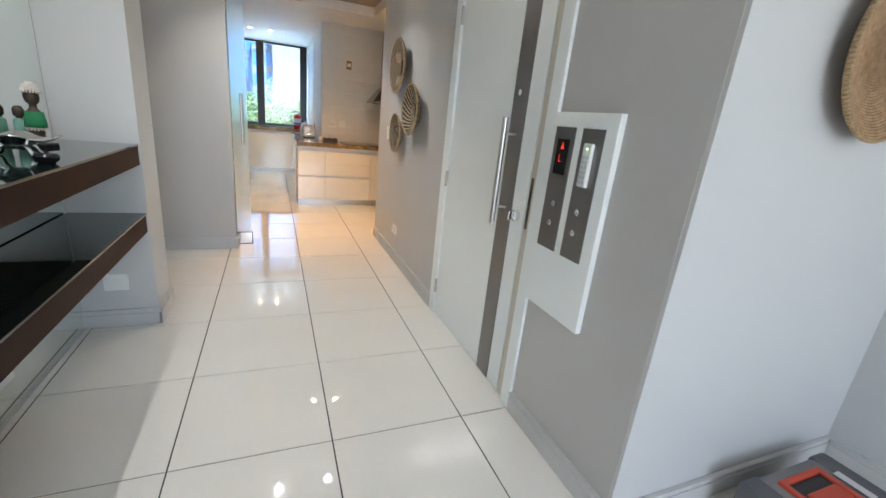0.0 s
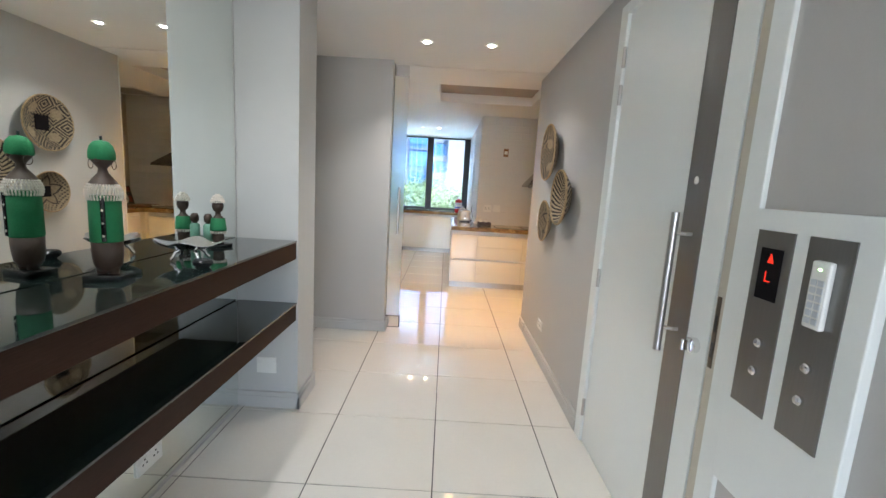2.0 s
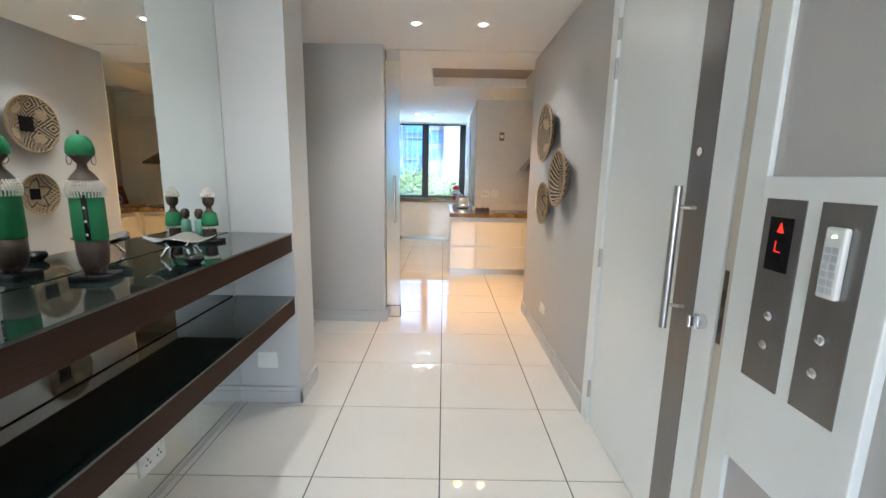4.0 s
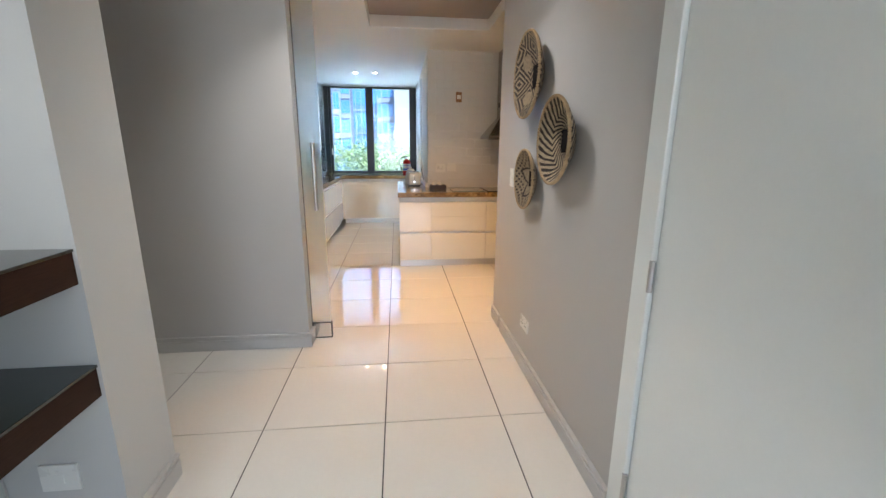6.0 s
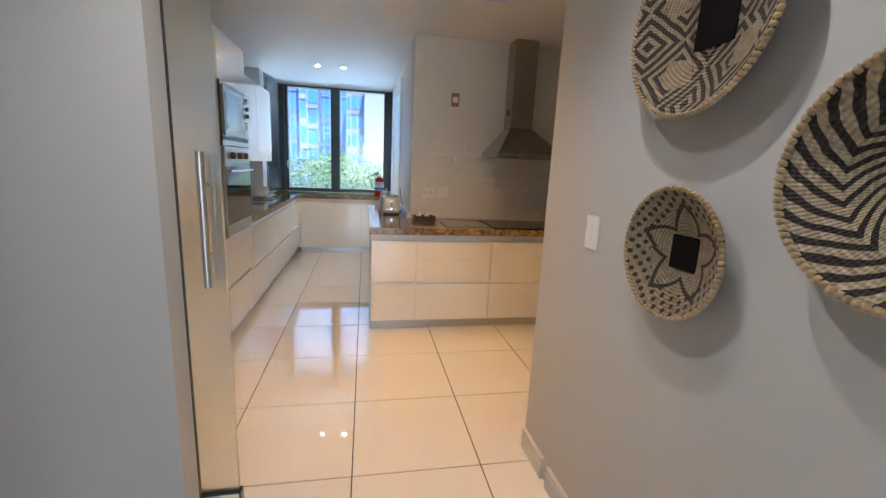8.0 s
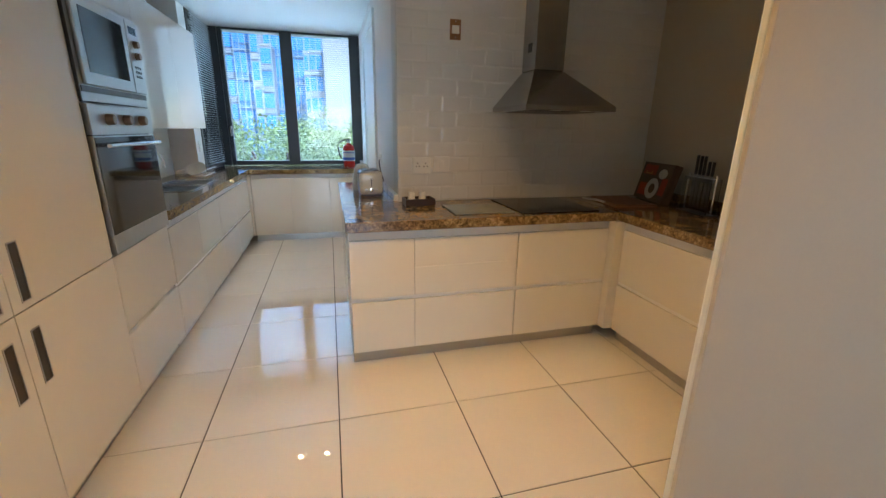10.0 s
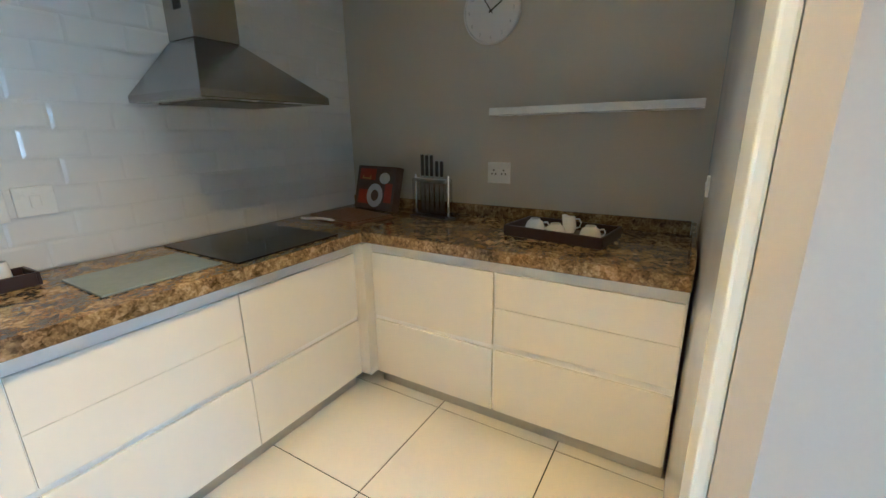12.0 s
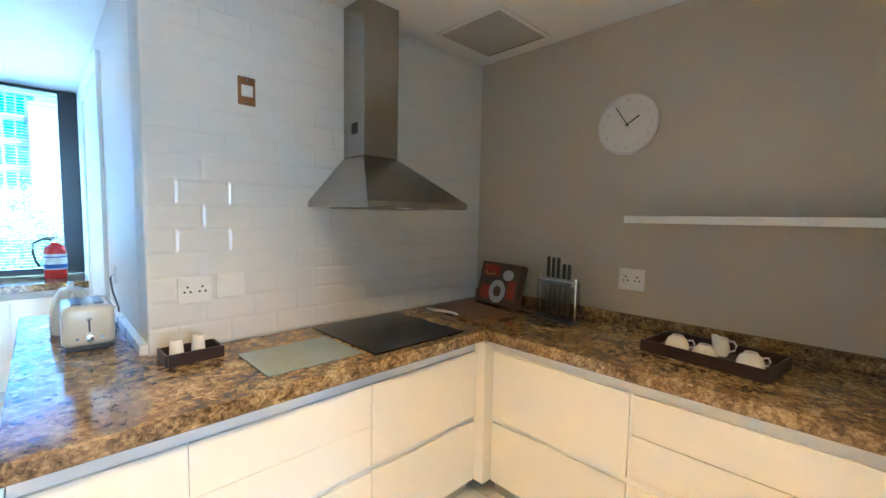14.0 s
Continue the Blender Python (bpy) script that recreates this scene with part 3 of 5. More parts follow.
# tall units and oven column
def tall_unit(y0, y1, label):
    t = thing("tall_cabinet", -0.03, (y0 + y1) / 2, 0, label, "kitchen cabinet", "tall white kitchen units")
    o = Matrix.Translation((0.03, -(y0 + y1) / 2, 0))
    part("carcass", moved(box(-0.335, y0, 0.085, 0.248, y1, 2.222), o), LACQUER, t)
    part("plinth", moved(box(-0.335, y0, 0, 0.215, y1, 0.084), o), ALU, t, "brushed aluminium plinth")
    return t, o


GRIPDARK = surface("bronze_grip_recess", (0.09, 0.07, 0.055), 0.4, 0.6, big=6, fine=80, vary=0.2)


def grip(y, z0, z1, parent, o):
    """A recessed grip: a steel rim round a dark hollow."""
    bm = bmesh.new()
    for a in ((y - 0.022, z0, y - 0.018, z1), (y + 0.018, z0, y + 0.022, z1), (y - 0.018, z0, y + 0.018, z0 + 0.004), (y - 0.018, z1 - 0.004, y + 0.018, z1)):
        bx(bm, 0.2695, a[0], a[1], 0.2725, a[2], a[3])
    g = part("grip", moved(bm, o), STEEL, parent, "steel rimmed recessed grip")
    part("grip_hollow", moved(box(0.2698, y - 0.018, z0 + 0.004, 0.2708, y + 0.018, z1 - 0.004), o), GRIPDARK, g)


for y0, y1, gy in ((5.92, 6.27, 6.20), (6.27, 6.88, 6.82), (6.88, 7.50, 6.945)):
    t, o = tall_unit(y0, y1, "tall white handleless cupboard with steel recessed grips")
    for z0, z1, g0, g1 in ((0.087, 0.798, 0.535, 0.73), (0.802, 2.22, 0.825, 1.02)):
        dr = part("cupboard_door", moved(box(0.250, y0 + 0.002, z0, 0.270, y1 - 0.002, z1, 0.0015), o), LACQUER, t)
        grip(gy, g0, g1, dr, o)
ov, oo = tall_unit(7.50, 8.16, "tall white oven column with built-in microwave and oven")
for z0, z1 in ((0.087, 0.415), (0.437, 0.798), (1.89, 2.22)):
    part("cupboard_door", moved(box(0.250, 7.502, z0, 0.270, 8.158, z1, 0.0015), oo), LACQUER, ov)

OVENGLASS = surface("dark_oven_glass", (0.030, 0.032, 0.036), 0.05, big=3, fine=60, vary=0.1, spread=0.02, spec=0.8)
oven = thing("oven", 0.26, 7.83, 0.805, "built-in steel oven with a dark glass door, closed", "oven")
part("body", box(-0.45, -0.318, 0.005, 0.004, 0.318, 0.645), BLACKP, oven)
odoor = part("oven_door", box(0.005, -0.318, 0.004, 0.026, 0.318, 0.515, 0.002), STEEL, oven, "brushed steel door rim")
part("door_glass", box(0.0262, -0.312, 0.090, 0.0285, 0.312, 0.510), OVENGLASS, odoor, "dark mirror-like oven glass")
bm = rod(bmesh.new(), (0.062, -0.28, 0.475), (0.062, 0.28, 0.475), 0.009, 14)
for yy in (-0.24, 0.24):
    rod(bm, (0.062, yy, 0.475), (0.026, yy, 0.475), 0.006, 10)
part("handle", bm, CHROME, odoor, "polished bar handle", True)
cp = part("control_panel", box(0.005, -0.318, 0.520, 0.028, 0.318, 0.645, 0.002), ALU, oven, "satin steel control panel")
BROWNK = surface("bronze_knob", (0.20, 0.13, 0.08), 0.3, 0.7, big=8, fine=60, vary=0.15)
for yy in (-0.17, 0.0, 0.17):
    part("knob", lathe([(0, 0.030), (0.020, 0.029), (0.023, 0.024), (0.025, 0.0), (0, 0)], 22, None, Matrix.Translation((0.028, yy, 0.585)) @ Matrix.Rotation(radians(90), 4, "Y")), BROWNK, cp, "bronze coloured knob", True)

mw = thing("microwave", 0.26, 7.83, 1.46, "built-in silver microwave oven above the oven", "microwave")
part("body", box(-0.40, -0.318, 0.01, 0.006, 0.318, 0.42), BLACKP, mw)
part("trim_frame", box(0.006, -0.322, 0.0, 0.020, 0.322, 0.425, 0.002), ALU, mw, "satin steel trim frame")
part("dark_gap", box(0.020, -0.318, 0.036, 0.0225, 0.318, 0.060), BLACKP, mw, "black vent gap")
part("dark_seal", box(0.0102, -0.329, -0.004, 0.0195, -0.3225, 0.429), BLACKP, mw, "black seal strip at the side")
part("dark_seal", box(0.0102, -0.322, -0.0045, 0.0185, 0.322, -0.0005), BLACKP, mw, "black seal strip below")
md = part("microwave_door", box(0.021, -0.300, 0.065, 0.036, 0.165, 0.405, 0.004), ALU, mw, "silver microwave door")
part("door_window", box(0.0362, -0.255, 0.115, 0.0375, 0.115, 0.365), OVENGLASS, md, "dark glass window")
ctl = part("control_panel", box(0.021, 0.170, 0.065, 0.036, 0.305, 0.405, 0.003), ALU, mw)
part("display", box(0.0362, 0.195, 0.345, 0.0372, 0.28, 0.38), BLACKG, ctl)
for zz in (0.300, 0.245):
    part("knob", lathe([(0, 0.022), (0.016, 0.021), (0.018, 0.0), (0, 0)], 20, None, Matrix.Translation((0.036, 0.238, zz)) @ Matrix.Rotation(radians(90), 4, "Y")), BROWNK, ctl, "", True)
for r in range(3):
    for c in range(3):
        part("button", box(0.0362, 0.205 + c * 0.025, 0.140 + r * 0.022, 0.0382, 0.222 + c * 0.025, 0.152 + r * 0.022, 0.001), BLACKP, ctl)

# wall cupboards over the sink
for y0, y1 in ((8.17, 8.87), (8.87, 9.58), (9.58, 10.29)):
    t = thing("wall_cupboard", -0.15, (y0 + y1) / 2, 1.345, "glossy white handleless wall cupboard over the sink", "kitchen cabinet", "white wall cupboards")
    h = (y1 - y0) / 2
    part("carcass", box(-0.188, -h, 0, 0.150, h, 0.87), LACQUER, t)
    part("cupboard_door", box(0.152, -h + 0.0015, 0.0, 0.172, h - 0.0015, 0.87, 0.0015), LACQUER, t)
solo("wall_pier", box(-0.34, 10.32, CT + 0.001, -0.10, 10.55, CZ), WHITEW, "white painted pier beside the corner window", "wall", "structure")
socket("light_switch", "white switch plate on the pier by the window", pose(-0.10, 10.44, 1.16, 0, 0, 90), 0.075, 0.12, False, "light switch")

# sink, tap and dish rack
SINKST = surface("satin_sink_steel", (0.55, 0.56, 0.57), 0.22, 1.0, big=5, fine=150, vary=0.05)
sink = thing("sink", 0.0, 9.36, CT, "stainless steel double bowl sink set in granite", "sink")
bm = bmesh.new()
for y0, y1 in ((-0.40, -0.02), (0.02, 0.40)):
    for a in ((-0.20, y0, 0.20, y0 + 0.03), (-0.20, y1 - 0.03, 0.20, y1), (-0.20, y0 + 0.03, -0.17, y1 - 0.03), (0.17, y0 + 0.03, 0.20, y1 - 0.03)):
        bx(bm, a[0] + 0.001, a[1] + 0.001, -0.055, a[2] - 0.001, a[3] - 0.001, 0.004, 0.002)
part("rim", bm, SINKST, sink)
for y0, y1 in ((-0.37, -0.05), (0.05, 0.37)):
    part("bowl_floor", box(-0.169, y0 + 0.001, -0.056, 0.169, y1 - 0.001, -0.052), surface("sink_bowl_steel", (0.58, 0.59, 0.60), 0.3, 1.0, fine=120, vary=0.1), sink, "brushed bowl floor")
tap = thing("tap", -0.245, 9.26, CT, "chrome swan-neck kitchen tap", "tap")
pts = [(0, 0, 0.02), (0, 0, 0.20)] + [(0.09 - 0.09 * math.cos(a), 0, 0.20 + 0.09 * math.sin(a)) for a in [math.pi * k / 10 for k in range(1, 11)]] + [(0.18, 0, 0.16)]
part("spout", tube(bmesh.new(), pts, 0.011, 14), CHROME, tap, "", True)
part("base", lathe([(0, 0), (0.026, 0), (0.026, 0.03), (0.018, 0.05), (0, 0.05)], 24), CHROME, tap, "", True)
part("lever", tube(bmesh.new(), [(0, 0.015, 0.04), (0.0, 0.05, 0.06), (0.01, 0.09, 0.085)], 0.006, 10), CHROME, tap, "", True)
rack = thing("dish_rack", -0.06, 10.08, CT, "wire dish rack with white crockery beside the sink", "dish rack")
bm = bmesh.new()
for k in range(11):
    y = -0.20 + k * 0.04
    tube(bm, [(-0.12, y, 0.075), (-0.11, y, 0.02), (0.11, y, 0.02), (0.12, y, 0.075)], 0.0025, 6)
part("wires", bm, CHROME, rack, "", True)
bm = bmesh.new()
for x, z in ((-0.12, 0.075), (0.12, 0.075), (-0.11, 0.018), (0.11, 0.018)):
    tube(bm, [(x, -0.21, z), (x, 0.21, z)], 0.004, 8)
for x in (-0.11, 0.11):
    for y in (-0.2, 0.2):
        tube(bm, [(x, y, 0.0), (x, y, 0.02)], 0.004, 8)
part("rails", bm, CHROME, rack, "", True)
for k, y in enumerate((-0.13, -0.07, -0.01, 0.06, 0.12)):
    m = Matrix.Translation((0, y, 0.078)) @ Matrix.Rotation(radians(84), 4, "X") @ Matrix.Diagonal((0.64, 0.64, 0.8, 1))
    pl = new("plate", mesh_of("plate", lathe([(0, 0.004), (0.055, 0.004), (0.085, 0.012), (0.087, 0.010), (0.055, 0.0), (0, 0.0)], 28, None, m), WHITEP, True))
    pl.location = rack.location
    tagged(pl, "small white saucer standing in the dish rack", "plate", "plates in the rack")

# ---- hood, hob and right-hand kitchen wall ----
hood = thing("extractor_hood", 2.64, 8.251, 1.49, "brushed steel pyramid extractor hood over the hob", "extractor hood")
bm = bmesh.new()
lo = [bm.verts.new(v) for v in ((-0.304, -0.52, 0), (0.300, -0.52, 0), (0.300, -0.001, 0), (-0.304, -0.001, 0))]
li = [bm.verts.new(v) for v in ((-0.304, -0.52, 0.028), (0.300, -0.52, 0.028), (0.300, -0.001, 0.028), (-0.304, -0.001, 0.028))]
up = [bm.verts.new(v) for v in ((-0.102, -0.190, 0.26), (0.108, -0.190, 0.26), (0.108, -0.001, 0.26), (-0.102, -0.001, 0.26))]
for a, b in ((lo, li), (li, up)):
    for k in range(4):
        bm.faces.new((a[k], a[(k + 1) % 4], b[(k + 1) % 4], b[k]))
bm.faces.new(up)
bm.faces.new(lo[::-1])
bmesh.ops.bevel(bm, geom=bm.edges[:], offset=0.002, segments=1, affect="EDGES")
part("canopy", bm, HOODST, hood)
part("filter", box(-0.22, -0.42, -0.004, 0.22, -0.06, 0.001), surface("hood_filter_mesh", (0.16, 0.16, 0.16), 0.45, 0.8, fine=300, vary=0.4, bump=0.4), hood, "dark grease filter panel")
flue = part("flue", box(-0.102, -0.190, 0.262, 0.108, -0.001, CZ - 1.492, 0.002), HOODST, hood, "square steel flue")
bm = bmesh.new()
for k in range(5):
    bx(bm, -0.1045, -0.130 + k * 0.011, 0.375, -0.1015, -0.124 + k * 0.011, 0.430)
part("vent_slots", bm, BLACKP, flue, "dark vent slots")
for x in (-0.12, 0.08):
    part("lamp_lens", box(x, -0.500, -0.003, x + 0.06, -0.472, 0.001), WHITEP, hood)

hob = solo("ceramic_hob", box(2.335, 7.668, CT, 2.862, 8.20, CT + 0.007, 0.002), BLACKG, "flat black glass ceramic hob in the worktop", "hob")
TEMPER = surface("sea_green_glass_board", (0.23, 0.275, 0.29), 0.12, big=4, fine=40, vary=0.12, spread=0.04)
solo("glass_chopping_board", box(1.925, 7.725, CT, 2.312, 8.03, CT + 0.008, 0.003), TEMPER, "pale sea-green tempered glass chopping board", "chopping board")

# kitchen clock
clock = thing("wall_clock", 3.64, 7.222, 1.957, "round white wall clock with black hands", "clock")
F = Matrix.Rotation(radians(-90), 4, "Y")
part("case", lathe([(0, 0.0), (0.155, 0.0), (0.158, 0.01), (0.156, 0.026), (0.148, 0.030), (0.145, 0.022), (0, 0.022)], 56, None, F), surface("clock_white", (0.72, 0.71, 0.70), 0.3, vary=0.02), clock, "", True)


def clock_bar(angle, r0, r1, w, x):
    m = Matrix.Rotation(radians(angle), 4, "X")
    bm = box(x - 0.001, -w / 2, r0, x + 0.001, w / 2, r1)
    return moved(bm, m)


part("hour_hand", clock_bar(58, -0.012, 0.072, 0.007, -0.0245), BLACKP, clock)
part("minute_hand", clock_bar(-33, -0.016, 0.112, 0.005, -0.027), BLACKP, clock)
part("hub", rod(bmesh.new(), (-0.022, 0, 0), (-0.030, 0, 0), 0.006, 16), BLACKP, clock, "", True)
NUM = surface("pale_numeral_print", (0.46, 0.46, 0.46), 0.5, vary=0.05)


def text_mesh(body, size, depth=0.0006):
    """Built-in font text as a flat mesh in its XY plane, centred."""
    cu = bpy.data.curves.new("text", "FONT")
    cu.body, cu.size, cu.extrude, cu.align_x, cu.align_y = body, size, depth, "CENTER", "CENTER"
    tmp = bpy.data.objects.new("text", cu)
    scene.collection.objects.link(tmp)
    me = bpy.data.meshes.new_from_object(tmp.evaluated_get(bpy.context.evaluated_depsgraph_get()))
    bm = bmesh.new()
    bm.from_mesh(me)
    bpy.data.objects.remove(tmp)
    bpy.data.meshes.remove(me)
    return bm


for h in range(1, 13):
    a = radians(h * 30)
    bm = text_mesh(str(h), 0.024)
    m = Matrix.Translation((-0.0228, -math.sin(a) * 0.124, math.cos(a) * 0.124)) @ Matrix(((0, 0, -1, 0), (-1, 0, 0, 0), (0, 1, 0, 0), (0, 0, 0, 1)))
    part("numeral", moved(bm, m), NUM, clock)

solo("wall_shelf", box(3.455, 6.22, 1.440, 3.642, 7.15, 1.475, 0.002), WHITEP, "thin white floating wall shelf, empty", "shelf")
socket("wall_socket", "white double socket plate above the granite worktop", FACE_L(3.64, 7.165, 1.137), 0.135, 0.115)
socket("wall_socket", "white double socket plate on the metro tiles", pose(1.833, 8.251, 1.131), 0.125, 0.11)
socket("light_switch", "white switch plate on the metro tiles", pose(1.972, 8.251, 1.14), 0.115, 0.105, False, "light switch")
COPPER = surface("copper_frame", (0.30, 0.16, 0.075), 0.3, 0.9, big=8, fine=60, vary=0.2)
sw = thing("light_switch", 2.054, 8.251, 1.987, "white isolator switch in a copper coloured frame", "light switch")
part("plate", box(-0.036, -0.009, -0.06, 0.036, 0.002, 0.06, 0.002), COPPER, sw, "copper coloured plate")
part("rocker", box(-0.024, -0.014, -0.024, 0.024, -0.008, 0.024, 0.002), WHITEP, sw)
for z in (-0.047, 0.047):
    part("screw", rod(bmesh.new(), (0, -0.011, z), (0, -0.008, z), 0.004, 10), CHROME, sw)
socket("light_switch", "small white switch at the return wall", pose(3.3, 6.171, 1.15, 0, 0, 180), 0.075, 0.075, False, "light switch")

# ceiling access grille
hatch = thing("ceiling_grille", 3.30, 7.885, CZ, "square grey perforated ceiling access grille", "ceiling grille")
part("frame", box(-0.24, -0.235, -0.008, 0.24, 0.235, -0.0005, 0.002), CEIL, hatch)
part("panel", box(-0.215, -0.21, -0.011, 0.215, 0.21, -0.0085), surface("grille_grey", (0.42, 0.40, 0.38), 0.5, fine=200, vary=0.1), hatch, "grey inner panel")
for k in range(24):
    part("slot", box(0.195, -0.195 + k * 0.0165, -0.0125, 0.205, -0.187 + k * 0.0165, -0.0112), BLACKP, hatch)

# ---- worktop clutter ----
WENGE = surface("wenge_tray_wood", (0.028, 0.014, 0.011), 0.35, big=3, fine=60, vary=0.4, bump=0.15, stretch=(1, 8, 8))
CHINA = surface("white_china", (0.82, 0.81, 0.79), 0.10, big=4, fine=30, vary=0.015)


def tray(x, y, sx, sy, h, rz, label):
    t = thing("serving_tray", x, y, CT, label, "tray")
    t.rotation_euler = (0, 0, radians(rz))
    a, b = sx / 2, sy / 2
    part("tray_base", box(-a + 0.008, -b + 0.008, 0.001, a - 0.008, b - 0.008, 0.008), WENGE, t)
    for d in ((-a, -b, -a + 0.010, b), (a - 0.010, -b, a, b), (-a + 0.010, -b, a - 0.010, -b + 0.010), (-a + 0.010, b - 0.010, a - 0.010, b)):
        part("tray_side", box(d[0], d[1], 0.0, d[2], d[3], h, 0.002), WENGE, t)
    return t


tray(1.785, 8.12, 0.20, 0.13, 0.045, 2, "small dark wooden tray holding two white glasses")
for x, y in ((1.735, 8.115), (1.812, 8.13)):
    solo("tumbler", lathe([(0.026, CT + 0.009), (0.022, CT + 0.075), (0.0195, CT + 0.085), (0.0, CT + 0.086), ], 28, None, Matrix.Translation((x, y, 0))), CHINA, "white tapered tumbler upside down in the tray", "tumbler", "", True, "tumblers in the small tray")
tray(3.345, 6.72, 0.27, 0.46, 0.050, -8, "dark wooden tray holding white cups and a milk jug")


def cup(x, y, turn):
    t = thing("tea_cup", x, y, CT + 0.009, "white china tea cup upside down in the tray", "cup", "cups in the tray")
    t.rotation_euler = (0, 0, radians(turn))
    part("bowl", lathe([(0.046, 0.0), (0.047, 0.004), (0.045, 0.025), (0.036, 0.046), (0.024, 0.054), (0.023, 0.060), (0, 0.059)], 32), CHINA, t, "", True)
    part("handle", tube(bmesh.new(), [(0.040, 0, 0.040), (0.058, 0, 0.043), (0.066, 0, 0.028), (0.060, 0, 0.013), (0.044, 0, 0.010)], 0.004, 10), CHINA, t, "", True)


cup(3.365, 6.855, -70)
cup(3.295, 6.735, 200)
cup(3.315, 6.585, -60)
jug = thing("milk_jug", 3.405, 6.70, CT + 0.009, "white china milk jug with a curved handle", "jug")
jug.scale = (0.86, 0.86, 0.84)
bm = lathe([(0, 0.002), (0.028, 0.0), (0.036, 0.02), (0.037, 0.045), (0.029, 0.075), (0.030, 0.088), (0.027, 0.088), (0.026, 0.075), (0.033, 0.045), (0, 0.01)], 32)
for v in bm.verts:
    if v.co.z > 0.07 and v.co.y > 0.015:
        v.co.y += 0.014
        v.co.z += 0.008
part("bowl", bm, CHINA, jug, "", True)
part("handle", tube(bmesh.new(), [(0, -0.028, 0.078), (0, -0.050, 0.080), (0, -0.062, 0.060), (0, -0.056, 0.035), (0, -0.034, 0.025)], 0.0045, 10), CHINA, jug, "", True)

# slatted chopping board with printed box leaning behind it
BOARD = surface("oiled_board_wood", (0.16, 0.075, 0.032), 0.4, big=4, fine=50, vary=0.35, bump=0.2, stretch=(8, 1, 8))
cb = thing("chopping_board", 3.225, 7.92, CT, "slatted brown wooden bread board on granite", "chopping board")
cb.rotation_euler = (0, 0, radians(-11))
part("board_base", box(-0.15, -0.205, 0.0, 0.15, 0.205, 0.012, 0.003), BOARD, cb)
for k in range(11):
    part("slat", box(-0.143 + k * 0.026, -0.20, 0.0125, -0.123 + k * 0.026, 0.20, 0.022, 0.002), BOARD, cb)
pk = thing("printed_box", 3.50, 7.965, CT + 0.002, "red and dark printed cardboard box leaning on the wall", "box")
pk.rotation_euler = (0, radians(14), radians(-10))
CARD = surface("dark_printed_card", (0.10, 0.065, 0.045), 0.35, big=9, fine=60, vary=0.5)
REDC = surface("red_printed_card", (0.36, 0.055, 0.022), 0.35, big=7, fine=60, vary=0.25)
OCHRE = surface("ochre_print", (0.55, 0.33, 0.10), 0.4, vary=0.1)
PALE = surface("pale_print", (0.62, 0.60, 0.58), 0.35, big=20, vary=0.12)
part("carton", box(-0.03, -0.185, 0.0, 0.03, 0.185, 0.275, 0.004), CARD, pk)
part("red_band", box(-0.0315, 0.0, 0.185, -0.0302, 0.155, 0.256), REDC, pk)
part("red_corner", box(-0.0312, 0.045, 0.03, -0.0302, 0.15, 0.12), REDC, pk)
part("red_corner", box(-0.0312, -0.165, 0.05, -0.0302, -0.10, 0.17), REDC, pk)
for d in ((0.045, 0.190, 0.125, 0.197), (0.045, 0.197, 0.052, 0.212), (0.118, 0.197, 0.125, 0.212)):
    part("ochre_line", box(-0.0325, d[0], d[1], -0.0316, d[2], d[3]), OCHRE, pk)
part("printed_ring", lathe([(0.036, 0.0), (0.075, 0.0), (0.075, 0.0012), (0.036, 0.0012), (0.036, 0.0)], 40, None, Matrix.Translation((-0.0305, -0.01, 0.088)) @ F), PALE, pk, "pale printed ring")
part("printed_jug", lathe([(0, 0.0), (0.044, 0.0), (0.042, 0.0012), (0, 0.0012)], 28, None, Matrix.Translation((-0.0305, -0.085, 0.200)) @ F @ Matrix.Diagonal((0.8, 1.1, 1, 1))), PALE, pk, "pale printed shape")

kb = thing("knife_block", 3.44, 7.49, CT, "glass and steel knife block with black handled knives", "knife block")
kb.rotation_euler = (0, 0, radians(-10))
part("block_base", box(-0.05, -0.135, 0, 0.05, 0.135, 0.010, 0.002), BLACKP, kb, "black base plate")
SMOKE = glassy("smoked_acrylic", (0.72, 0.74, 0.74), 0.02, 1.2)
for x in (-0.034, 0.030):
    part("side_panel", box(x, -0.122, 0.0105, x + 0.005, 0.122, 0.225, 0.001), SMOKE, kb, "clear acrylic panel")
for yy in (-0.122, 0.122):
    part("post", rod(bmesh.new(), (0, yy, 0.010), (0, yy, 0.245), 0.008, 14), CHROME, kb, "chrome post", True)
part("holder", box(-0.028, -0.112, 0.205, 0.029, 0.112, 0.225, 0.002), ALU, kb, "steel holder")
BLADE = surface("knife_blade_steel", (0.6, 0.6, 0.6), 0.2, 1.0, fine=100, vary=0.05)
for k, (yy, hh) in enumerate(((0.07, 0.118), (0.035, 0.115), (0.0, 0.115), (-0.04, 0.085), (-0.075, 0.085))):
    kn = thing("kitchen_knife", 0, 0, 0, "black handled steel kitchen knife in the block", "knife", "knives in the block")
    kn.matrix_world = Matrix.Translation(kb.location) @ Matrix.Rotation(radians(-10), 4, "Z") @ Matrix.Translation((0, yy, 0.226))
    part("blade", box(-0.0015, -0.014, -0.19, 0.0015, 0.014, 0.012), BLADE, kn)
    part("handle", box(-0.007, -0.0085, 0.012, 0.007, 0.0085, hh + 0.012, 0.004), BLACKP, kn, "", True)
    part("pommel", box(-0.0072, -0.0087, hh + 0.012, 0.0072, 0.0087, hh + 0.017, 0.001), CHROME, kn, "chrome pommel")

